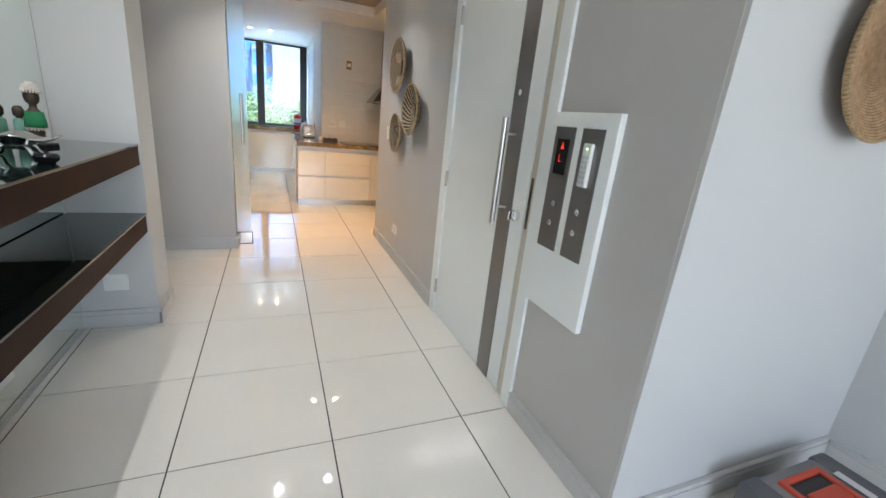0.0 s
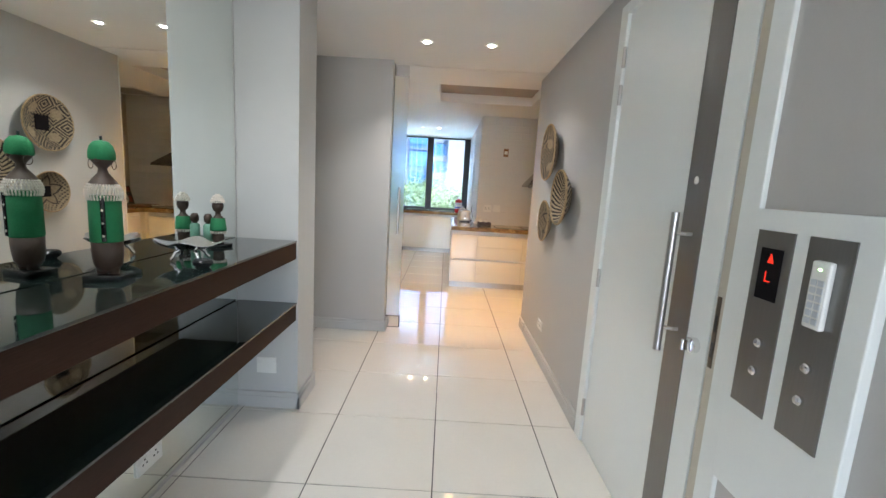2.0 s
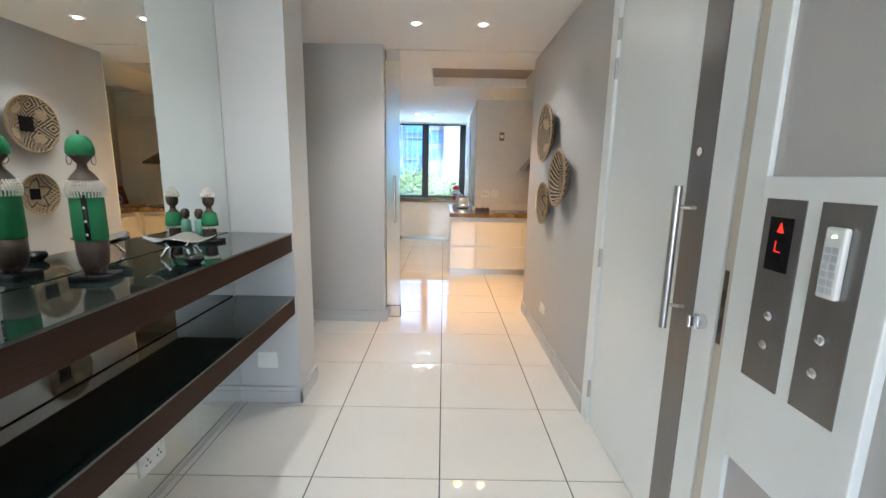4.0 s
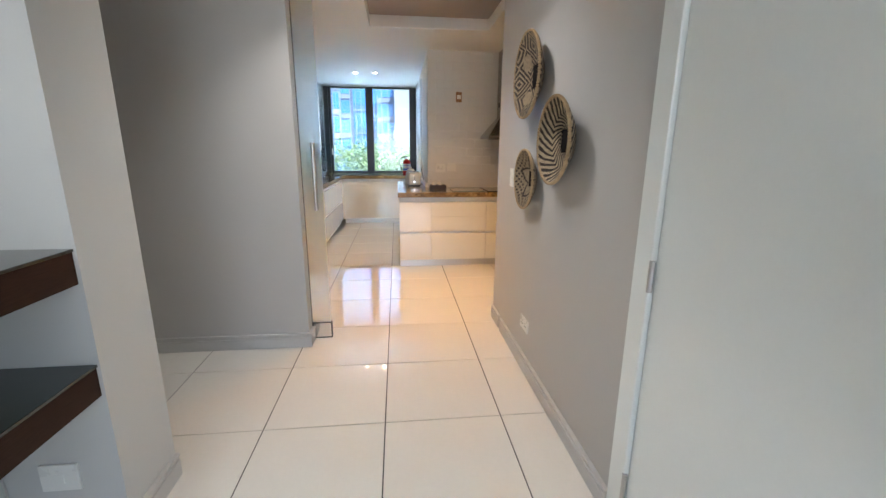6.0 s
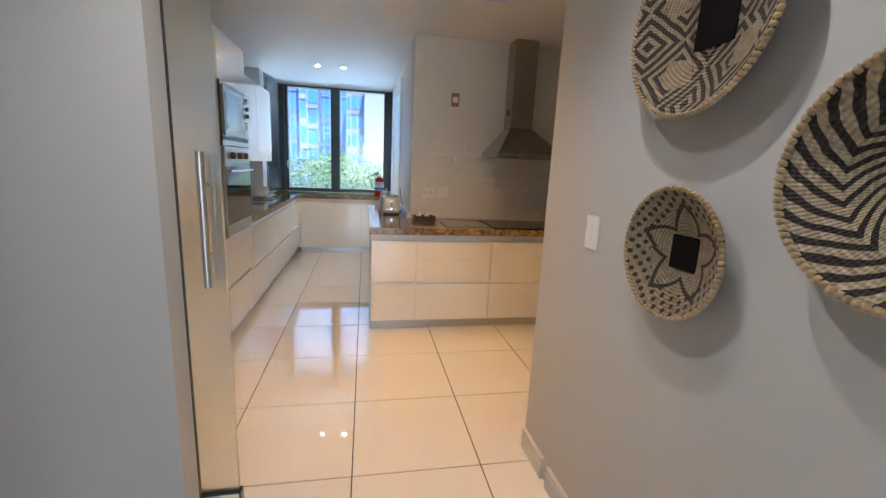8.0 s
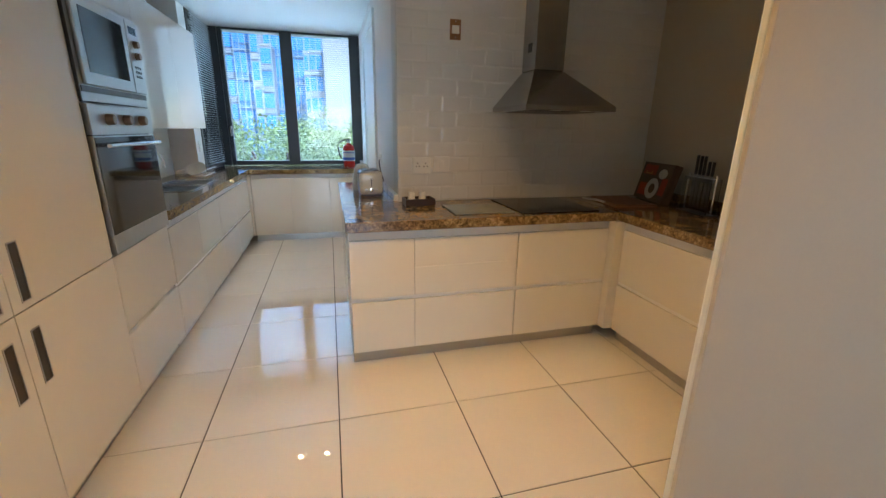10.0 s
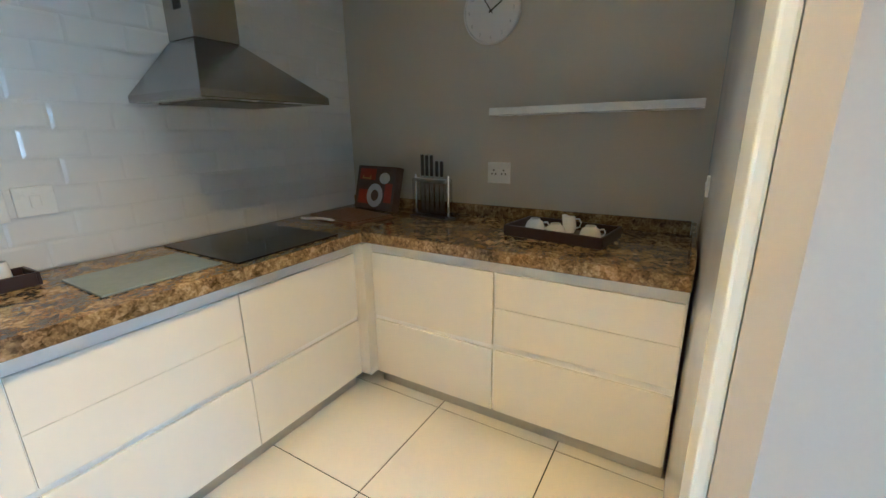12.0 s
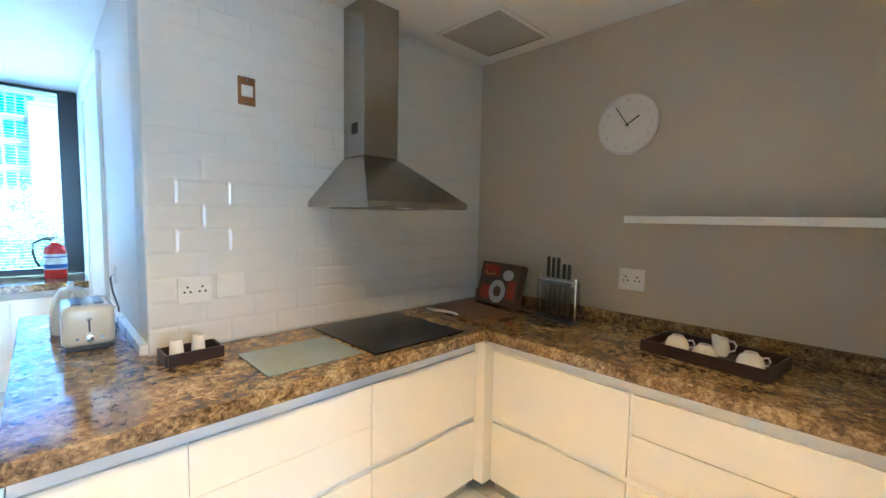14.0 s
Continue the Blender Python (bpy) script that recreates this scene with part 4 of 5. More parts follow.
pl = thing("spoon_rest", 3.075, 8.03, CT, "white plastic ladle lying on the worktop", "ladle")
pl.rotation_euler = (0, 0, radians(4))
bm = bmesh.new()
for k in range(13):
    y = -0.12 + 0.02 * k
    w = 0.010 + 0.016 * max(0.0, math.sin((k - 5) / 7 * math.pi)) * (k >= 5) + 0.004 * (k < 2)
    bmesh.ops.create_uvsphere(bm, u_segments=12, v_segments=8, radius=1, matrix=Matrix.Translation((0, y, 0.010 + 0.004 * math.sin(k * 0.4))) @ Matrix.Diagonal((w, 0.016, 0.008, 1)))
part("ladle_body", bm, WHITEP, pl, "", True)

# toaster with its lead and a kettle jug behind it
CREAM = surface("cream_enamel", (0.74, 0.71, 0.61), 0.18, big=4, fine=40, vary=0.03, coat=0.4)
to = thing("toaster", 1.51, 8.62, CT, "cream enamel two-slot toaster on granite", "toaster")
bm = box(-0.085, -0.13, 0.014, 0.085, 0.13, 0.185)
bmesh.ops.bevel(bm, geom=bm.edges[:], offset=0.028, segments=5, profile=0.5, affect="EDGES")
part("housing", bm, CREAM, to, "", True)
part("foot_band", box(-0.078, -0.122, 0.0, 0.078, 0.122, 0.016, 0.003), BLACKP, to, "black base band")
for x in (-0.036, 0.036):
    part("bread_slot", box(x - 0.016, -0.095, 0.1845, x + 0.016, 0.095, 0.1885), BLACKP, to, "dark bread slot")
part("lever_slot", box(-0.003, -0.1315, 0.075, 0.003, -0.1295, 0.135), BLACKP, to)
part("lever", box(-0.010, -0.146, 0.126, 0.010, -0.130, 0.136, 0.003), CHROME, to)
part("dial", lathe([(0, 0.018), (0.014, 0.017), (0.017, 0.0), (0, 0)], 24, None, Matrix.Translation((0, -0.130, 0.052)) @ Matrix.Rotation(radians(90), 4, "X")), CHROME, to, "chrome browning dial", True)
for x in (-0.038, 0.038):
    part("button", rod(bmesh.new(), (x, -0.134, 0.052), (x, -0.129, 0.052), 0.006, 14), CHROME, to)
kt = thing("kettle", 1.475, 8.90, CT, "cream enamel kettle behind the toaster", "kettle")
part("body", lathe([(0, 0.0), (0.078, 0.0), (0.082, 0.02), (0.076, 0.10), (0.060, 0.175), (0.042, 0.205), (0, 0.215)], 36), CREAM, kt, "", True)
part("lid_knob", lathe([(0.010, 0.212), (0.016, 0.226), (0.010, 0.236), (0, 0.238)], 18), CHROME, kt, "", True)
part("handle", tube(bmesh.new(), [(0.0, -0.055, 0.185), (0, -0.095, 0.19), (0, -0.115, 0.14), (0, -0.105, 0.08), (0, -0.078, 0.05)], 0.010, 12), CREAM, kt, "", True)
part("spout", tube(bmesh.new(), [(0, 0.06, 0.12), (0, 0.09, 0.15), (0, 0.115, 0.18)], 0.013, 12), CREAM, kt, "", True)
sk = socket("wall_socket", "white socket with a plugged-in lead by the toaster", FACE_L(1.67, 9.20, 1.11), 0.12, 0.10)
plug = solo("plug_lead", tube(bmesh.new(), [(1.652, 9.17, 1.10), (1.645, 9.15, 1.09), (1.650, 9.13, 1.02), (1.664, 9.05, 0.95), (1.655, 8.95, 0.90), (1.63, 8.85, CT + 0.006), (1.62, 8.75, CT + 0.005), (1.59, 8.72, CT + 0.02)], 0.0045, 8), BLACKP, "dark plug lead running down to the toaster", "cable", "", True)

# side wall door frame and low ledge
solo("trim_side_door", top_mesh(((1.648, 9.47, 0.0, 1.672, 9.56, 2.38, 0.003), (1.648, 10.55, 0.0, 1.672, 10.64, 2.38, 0.003), (1.648, 9.56, 2.29, 1.672, 10.55, 2.38, 0.003))), DOORW, "white painted door frame on the kitchen side wall", "trim", "structure")
sdoor = solo("door_3", box(1.662, 9.56, 0.004, 1.671, 10.55, 2.29), DOORW, "white painted closed side door near the window", "door", "structure")
solo("trim_ledge", box(1.640, 8.264, CT + 0.001, 1.670, 9.40, CT + 0.045, 0.003), WHITEP, "white tiled upstand beside the toaster", "trim", "structure")
# fire extinguisher on the window counter
REDP = surface("red_extinguisher_paint", (0.42, 0.018, 0.015), 0.25, big=5, fine=60, vary=0.1, coat=0.3)
ex = thing("fire_extinguisher", 1.47, 11.10, CT, "red fire extinguisher with white label and hose", "fire extinguisher")
part("cylinder", lathe([(0, 0), (0.070, 0.0), (0.074, 0.02), (0.074, 0.22), (0.064, 0.265), (0.025, 0.290), (0.020, 0.305), (0, 0.305)], 32), REDP, ex, "", True)
part("label_sheet", lathe([(0.0745, 0.075), (0.0755, 0.075), (0.0755, 0.205), (0.0745, 0.205), (0.0745, 0.075)], 32), PALE, ex, "white printed label")
BLUEP = surface("blue_print", (0.05, 0.10, 0.35), 0.4, vary=0.1)
for z0, z1 in ((0.085, 0.120), (0.175, 0.185)):
    part("printed_bar", lathe([(0.0757, z0), (0.0762, z0), (0.0762, z1), (0.0757, z1), (0.0757, z0)], 32), BLUEP, ex)
part("valve", lathe([(0, 0.30), (0.022, 0.30), (0.022, 0.33), (0.012, 0.345), (0, 0.345)], 18), CHROME, ex, "", True)
part("lever", box(-0.06, -0.012, 0.342, 0.03, 0.012, 0.352, 0.003), BLACKP, ex)
part("hose", tube(bmesh.new(), [(-0.02, 0, 0.325), (-0.07, -0.01, 0.335), (-0.125, -0.02, 0.30), (-0.135, -0.02, 0.23), (-0.12, -0.02, 0.15), (-0.095, -0.02, 0.10)], 0.009, 10), BLACKP, ex, "", True)

# ---- corner window with blinds ----
WIN_Y, WZ0, WZ1 = 11.40, CT + 0.002, CZ - 0.005
win = thing("window_1", 0.65, WIN_Y, WZ0, "black aluminium kitchen window with two tall panes", "window", "", "structure")
wx = Matrix.Translation((-0.65, -WIN_Y, -WZ0))
for x0, x1 in ((-0.085, 0.005), (0.030, 0.060), (0.705, 0.845), (1.54, 1.669)):
    part("window_frame", moved(box(x0, WIN_Y - 0.05, WZ0, x1, WIN_Y + 0.03, WZ1, 0.003), wx), BLACKM, win)
for x0, x1 in ((0.060, 0.705), (0.845, 1.54)):
    part("window_frame", moved(box(x0, WIN_Y - 0.04, WZ0, x1, WIN_Y + 0.03, WZ0 + 0.055, 0.003), wx), BLACKM, win)
    part("window_frame", moved(box(x0, WIN_Y - 0.04, WZ1 - 0.02, x1, WIN_Y + 0.03, WZ1, 0.003), wx), BLACKM, win)
    pane = part("pane", moved(box(x0, WIN_Y + 0.004, WZ0 + 0.055, x1, WIN_Y + 0.010, WZ1 - 0.02), wx), GLASS, win)
    pane.visible_shadow = False
part("window_frame", moved(box(0.005, WIN_Y - 0.02, WZ0, 0.030, WIN_Y + 0.03, WZ1), wx), BLACKM, win)
part("latch", moved(box(0.035, WIN_Y - 0.075, 1.25, 0.055, WIN_Y - 0.051, 1.37, 0.004), wx), CHROME, win, "chrome window latch")
win2 = thing("window_2", -0.13, 10.95, WZ0, "black aluminium side pane of the corner window", "window", "", "structure")
w2 = Matrix.Translation((0.13, -10.95, -WZ0))
for y0, y1 in ((10.55, 10.61), (11.30, 11.37)):
    part("window_frame", moved(box(-0.17, y0, WZ0, -0.09, y1, WZ1, 0.003), w2), BLACKM, win2)
for z0, z1 in ((WZ0, WZ0 + 0.05), (WZ1 - 0.03, WZ1)):
    part("window_frame", moved(box(-0.17, 10.61, z0, -0.09, 11.30, z1, 0.003), w2), BLACKM, win2)
pane = part("pane", moved(box(-0.135, 10.61, WZ0 + 0.05, -0.130, 11.30, WZ1 - 0.03), w2), GLASS, win2)
pane.visible_shadow = False
solo("trim_window_corner", box(-0.36, 11.372, CT + 0.001, -0.0855, 11.45, CZ, 0.003), BLACKM, "black corner post between the window panes", "trim", "structure")
SLAT = surface("white_blind_slat", (0.68, 0.69, 0.70), 0.35, fine=60, vary=0.03)


def slat_mesh(length):
    bm = bmesh.new()
    rows = []
    for k in range(4):
        a = -0.0125 + 0.025 * k / 3
        rows.append([bm.verts.new((s * length / 2, a, 0.0016 * math.cos(a / 0.0125 * 1.5))) for s in (-1, 1)])
    for p, q in zip(rows, rows[1:]):
        bm.faces.new((p[0], p[1], q[1], q[0]))
    return mesh_of("slat", bm, SLAT)


def blind(x, y, length, rz, label):
    t = thing("venetian_blind", x, y, CT + 0.05, label, "blind", "kitchen window blinds")
    t.rotation_euler = (0, 0, radians(rz))
    me = slat_mesh(length)
    n = 62
    for k in range(n):
        s = new("slat", me)
        s.parent = t
        s.location = (0, 0, 0.02 + k * 0.0248)
    part("bottom_rail", box(-length / 2, -0.013, 0, length / 2, 0.013, 0.012, 0.002), BLACKM, t)
    for sx in (-0.35, 0.35):
        part("ladder_cord", rod(bmesh.new(), (sx * length, 0, 0.006), (sx * length, 0, 1.55), 0.0008, 6), SLAT, t)
    part("tilt_wand", rod(bmesh.new(), (-length / 2 + 0.03, -0.02, 0.55), (-length / 2 + 0.03, -0.02, 1.5), 0.004, 8), GLASS, t)


blind(0.382, 11.325, 0.64, 0, "fine white venetian blind lowered with open slats")
blind(1.192, 11.325, 0.68, 0, "fine white venetian blind lowered with open slats")
blind(-0.065, 10.945, 0.70, 90, "fine white venetian blind over the side pane")

# ---- woven baskets ----
def weave(name, dark, light, mode):
    """Coiled grass: fine stitch relief, with a swirl, a diamond or a plain pattern."""
    m, nt, b = tree_of(name)
    tc = nt.nodes.new("ShaderNodeTexCoord")
    sep = nt.nodes.new("ShaderNodeSeparateXYZ")
    nt.links.new(tc.outputs["Object"], sep.inputs[0])

    def op(kind, a, c=None, d=None):
        n = nt.nodes.new("ShaderNodeMath")
        n.operation = kind
        for i, v in enumerate((a, c, d)):
            if v is None:
                continue
            if isinstance(v, (int, float)):
                n.inputs[i].default_value = v
            else:
                nt.links.new(v, n.inputs[i])
        return n.outputs[0]

    x, y = sep.outputs[0], sep.outputs[1]
    wob = noise_node(nt, 14, 2)
    r = op("SQRT", op("ADD", op("MULTIPLY", x, x), op("MULTIPLY", y, y)))
    ang = op("ARCTAN2", y, x)
    ring = op("SINE", op("MULTIPLY", r, 2 * math.pi / 0.0085))
    if mode == "swirl":
        ring_r = op("SUBTRACT", r, op("MULTIPLY", op("MAXIMUM", op("SUBTRACT", r, 0.12), 0.0), 0.35))
        zig = op("PINGPONG", op("ADD", ring_r, 0.021), 0.047)
        band = op("SINE", op("ADD", op("SUBTRACT", op("MULTIPLY", ang, 27), op("MULTIPLY", zig, 300)), op("MULTIPLY", wob, 5.0)))
        coarse = op("MULTIPLY", op("SUBTRACT", noise_node(nt, 9, 2), 0.5), 1.6)
        mask = op("GREATER_THAN", op("ADD", band, coarse), 0.05)
    elif mode == "diamond":
        u = op("PINGPONG", op("ADD", x, op("MULTIPLY", wob, 0.02)), 0.085)
        v = op("PINGPONG", op("ADD", y, 0.02), 0.085)
        band = op("SINE", op("MULTIPLY", op("ADD", u, v), 215))
        petal = op("SUBTRACT", op("ABSOLUTE", op("SUBTRACT", r, 0.135)), op("MULTIPLY", op("COSINE", op("ADD", op("MULTIPLY", ang, 4), 2.6)), 0.038))
        patch = op("GREATER_THAN", petal, 0.0)
        mask = op("MULTIPLY", op("GREATER_THAN", band, -0.1), patch)
    elif mode == "star":
        u = op("PINGPONG", op("ADD", ang, 0.3), 0.62)
        edge = op("ABSOLUTE", op("SUBTRACT", r, op("ADD", op("MULTIPLY", u, 0.095), 0.065)))
        line = op("LESS_THAN", edge, 0.007)
        dots = op("GREATER_THAN", op("MULTIPLY", op("SINE", op("MULTIPLY", x, 200)), op("SINE", op("MULTIPLY", y, 200))), 0.35)
        outer = op("GREATER_THAN", r, 0.105)
        mask = op("MAXIMUM", line, op("MULTIPLY", dots, outer))
    else:
        mask = op("GREATER_THAN", op("SINE", op("MULTIPLY", ang, 90)), 2.0)
    mix = nt.nodes.new("ShaderNodeMix")
    mix.data_type = "RGBA"
    nt.links.new(mask, mix.inputs[0])
    tone = ramp(nt, noise_node(nt, 55, 4), [(0.3, shade(light, 0.75)), (0.7, shade(light, 1.2))])
    nt.links.new(tone, mix.inputs[6])
    mix.inputs[7].default_value = (*dark, 1)
    nt.links.new(mix.outputs[2], b.inputs["Base Color"])
    b.inputs["Roughness"].default_value = 0.75
    st = op("SINE", op("MULTIPLY", ang, 140))
    bp = nt.nodes.new("ShaderNodeBump")
    bp.inputs["Strength"].default_value, bp.inputs["Distance"].default_value = 0.7, 0.003
    nt.links.new(op("ADD", ring, op("MULTIPLY", st, 0.5)), bp.inputs["Height"])
    nt.links.new(bp.outputs[0], b.inputs["Normal"])
    return m


STRAW, COCOA = (0.29, 0.22, 0.135), (0.034, 0.022, 0.015)


def basket(m, radius, depth, mode, label, square=True, light=STRAW):
    """A coiled dish whose rim stands off the wall; local +z points into the room."""
    t = thing("woven_basket", 0, 0, 0, label, "basket", "woven wall baskets")
    t.matrix_world = m
    prof = [(0, 0.012)]
    coils = int(radius / 0.0085)
    for k in range(1, coils + 1):
        r = radius * k / coils
        z = 0.012 + depth * max(0.0, (r / radius - 0.30) / 0.70) ** 1.7
        for f, d in ((-0.5, 0.0), (0.0, 0.0022)):
            prof.append((r + f * radius / coils, z + d))
    prof += [(radius, 0.008 + depth), (radius * 0.98, depth - 0.004), (radius * 0.6, 0.004 + depth * 0.2), (radius * 0.3, 0.001), (0, 0.001)]
    part("dish", lathe(prof, 72), weave("woven_" + mode, COCOA if mode != "swirl" else (0.030, 0.020, 0.014), light, mode), t, "", True)
    n = int(2 * math.pi * radius / 0.013)
    bm = bmesh.new()
    for k in range(n):
        a = 2 * math.pi * k / n
        mm = Matrix.Rotation(a, 4, "Z") @ Matrix.Translation((radius, 0, depth + 0.010)) @ Matrix.Rotation(radians(12), 4, "X")
        bmesh.ops.create_uvsphere(bm, u_segments=6, v_segments=5, radius=1, matrix=mm @ Matrix.Diagonal((0.0085 if mode == "swirl" else 0.007, 0.0080 if mode == "swirl" else 0.0062, 0.0095 if mode == "swirl" else 0.0085, 1)))
    part("rim", bm, surface("straw_rim", (0.40, 0.28, 0.15), 0.7, big=30, fine=160, vary=0.45, bump=0.4), t, "stitched straw rim", True)
    if square:
        s = radius * 0.27
        part("centre_patch", box(-s, -s, 0.011, s, s, 0.0175, 0.002), surface("black_woven_patch", (0.008, 0.006, 0.006), 0.9, fine=240, vary=0.5, bump=0.4, spec=0.1), t, "black woven centre square")


IN = Matrix(((0, 0, -1, 0), (-1, 0, 0, 0), (0, 1, 0, 0), (0, 0, 0, 1)))
basket(Matrix.Translation((2.058, 5.258, 1.747)) @ IN, 0.218, 0.065, "diamond", "coiled straw basket with a dark diamond pattern")
basket(Matrix.Translation((2.058, 4.788, 1.397)) @ IN, 0.190, 0.070, "swirl", "coiled straw basket with a dark swirling pattern", True, (0.42, 0.33, 0.21))
basket(Matrix.Translation((2.058, 5.243, 1.196)) @ IN, 0.163, 0.055, "star", "small coiled basket with a zigzag border pattern")
basket(Matrix.Translation((2.64, 2.318, 1.64)) @ Matrix.Rotation(radians(90), 4, "X"), 0.235, 0.05, "plain", "plain tan coiled basket on the white recess wall", False, (0.40, 0.25, 0.13))

# ---- ornaments on the console ----
SH = 1.061
GREENF = surface("green_felt", (0.012, 0.16, 0.055), 0.8, big=12, fine=140, vary=0.2, bump=0.4)
BROWNW = surface("dark_carved_wood", (0.055, 0.032, 0.020), 0.5, big=8, fine=80, vary=0.3, bump=0.3)
SHELLS = surface("cowrie_shell", (0.66, 0.60, 0.52), 0.3, big=30, vary=0.15)
BLACKW = surface("black_painted_wood", (0.010, 0.010, 0.011), 0.25, big=6, vary=0.2)
MINT = surface("mint_beads", (0.16, 0.34, 0.25), 0.5, big=40, fine=200, vary=0.25, bump=0.5)


def merge(mesh, pieces):
    """One mesh out of (bmesh, material slot) pieces."""
    out = bmesh.new()
    for bm, slot in pieces:
        for f in bm.faces:
            f.material_index = slot
            f.smooth = True
        tmp = bpy.data.meshes.new("tmp")
        bm.to_mesh(tmp)
        bm.free()
        out.from_mesh(tmp)
        bpy.data.meshes.remove(tmp)
    out.to_mesh(mesh)
    out.free()


def shells(bm, r, z, n, size):
    for k in range(n):
        a = 2 * math.pi * (k + 0.5 * (int(z * 1000) % 2)) / n
        bmesh.ops.create_uvsphere(bm, u_segments=7, v_segments=5, radius=1, matrix=Matrix.Rotation(a, 4, "Z") @ Matrix.Translation((r, 0, z)) @ Matrix.Diagonal((size * 0.6, size * 0.62, size, 1)))
    return bm


def figure(x, y, turn):
    """A tall stylised doll on a black plinth."""
    w = bmesh.new()
    lathe([(0, 0.030), (0.030, 0.030), (0.042, 0.050), (0.0465, 0.085), (0.047, 0.125), (0, 0.125)], 30, w)
    for s in (-1, 1):
        lathe([(0, 0.018), (0.013, 0.018), (0.017, 0.03), (0.014, 0.045), (0, 0.045)], 14, w, Matrix.Translation((s * 0.019, -0.006, 0)))
    lathe([(0.046, 0.30), (0.034, 0.318), (0.016, 0.338), (0.013, 0.352), (0.020, 0.360), (0.032, 0.374), (0.035, 0.392), (0, 0.395)], 28, w)
    bmesh.ops.create_uvsphere(w, u_segments=10, v_segments=8, radius=0.006, matrix=Matrix.Translation((0, -0.034, 0.376)))
    for s in (-1, 1):
        tube(w, [(s * 0.036, 0.014 * math.cos(a), 0.364 + 0.014 * math.sin(a)) for a in [2 * math.pi * k / 14 for k in range(14)]], 0.0013, 6, True)
    g = bmesh.new()
    lathe([(0, 0.124), (0.0475, 0.124), (0.049, 0.13), (0.0485, 0.20), (0.0475, 0.268), (0, 0.27)], 30, g)
    lathe([(0.0365, 0.378), (0.0395, 0.384), (0.0390, 0.400), (0.034, 0.419), (0.022, 0.433), (0, 0.438)], 28, g)
    c = bmesh.new()
    for zz, rr in ((0.258, 0.050), (0.2665, 0.053), (0.275, 0.054), (0.2835, 0.053), (0.292, 0.050), (0.3, 0.045)):
        shells(c, rr, zz, 34, 0.0050)
    for zz in (0.145, 0.185, 0.225):
        shells(c, 0.0, zz, 1, 0.0)
        bmesh.ops.create_uvsphere(c, u_segments=8, v_segments=6, radius=0.0055, matrix=Matrix.Translation((0.016, -0.0465, zz)))
    k = box(-0.062, -0.048, 0, 0.062, 0.048, 0.020, 0.003)
    bx(k, 0.010, -0.0502, 0.128, 0.023, -0.044, 0.262)
    rod(k, (0, 0, 0.437), (0, 0, 0.450), 0.004, 8)
    me = bpy.data.meshes.new("doll")
    merge(me, ((w, 0), (g, 1), (c, 2), (k, 3)))
    for mt in (BROWNW, GREENF, SHELLS, BLACKW):
        me.materials.append(mt)
    ob = new("doll", me)
    ob.matrix_world = pose(x, y, SH, 0, 0, turn) @ Matrix.Diagonal((0.90, 0.90, 1.02, 1))
    tagged(ob, "tall green beaded wooden doll with a shell collar", "doll")


def small_pair(x, y, turn):
    w = bmesh.new()
    M1, M2 = Matrix.Translation((0.018, 0, 0)), Matrix.Translation((-0.030, -0.012, 0))
    lathe([(0, 0.014), (0.020, 0.014), (0.024, 0.030), (0.024, 0.055), (0, 0.06)], 20, w, M1)
    lathe([(0.026, 0.115), (0.012, 0.130), (0.011, 0.142), (0.020, 0.150), (0.024, 0.165), (0.022, 0.185), (0, 0.19)], 20, w, M1)
    lathe([(0, 0.088), (0.010, 0.090), (0.010, 0.096), (0.017, 0.102), (0.018, 0.120), (0.012, 0.132), (0, 0.134)], 18, w, M2)
    g = bmesh.new()
    lathe([(0, 0.066), (0.033, 0.066), (0.034, 0.075), (0.028, 0.118), (0, 0.120)], 22, g, M1)
    mi = bmesh.new()
    lathe([(0, 0.014), (0.018, 0.014), (0.021, 0.05), (0.020, 0.085), (0.011, 0.092), (0, 0.093)], 20, mi, M2)
    c = bmesh.new()
    for zz, rr in ((0.060, 0.030), (0.185, 0.027), (0.194, 0.024), (0.203, 0.018), (0.210, 0.009)):
        shells(c, rr, zz, 18, 0.0062)
    bmesh.ops.transform(c, matrix=M1, verts=c.verts)
    k = box(-0.060, -0.040, 0, 0.060, 0.040, 0.014, 0.002)
    me = bpy.data.meshes.new("doll")
    merge(me, ((w, 0), (g, 1), (c, 2), (k, 3), (mi, 4)))
    for mt in (BROWNW, GREENF, SHELLS, BLACKW, MINT):
        me.materials.append(mt)
    ob = new("doll", me)
    ob.matrix_world = pose(x, y, SH, 0, 0, turn) @ Matrix.Diagonal((1.1, 1.1, 1.22, 1))
    tagged(ob, "small pair of beaded wooden dolls on a black base", "doll")


figure(0.095, 3.16, 12)
small_pair(0.034, 3.90, -20)


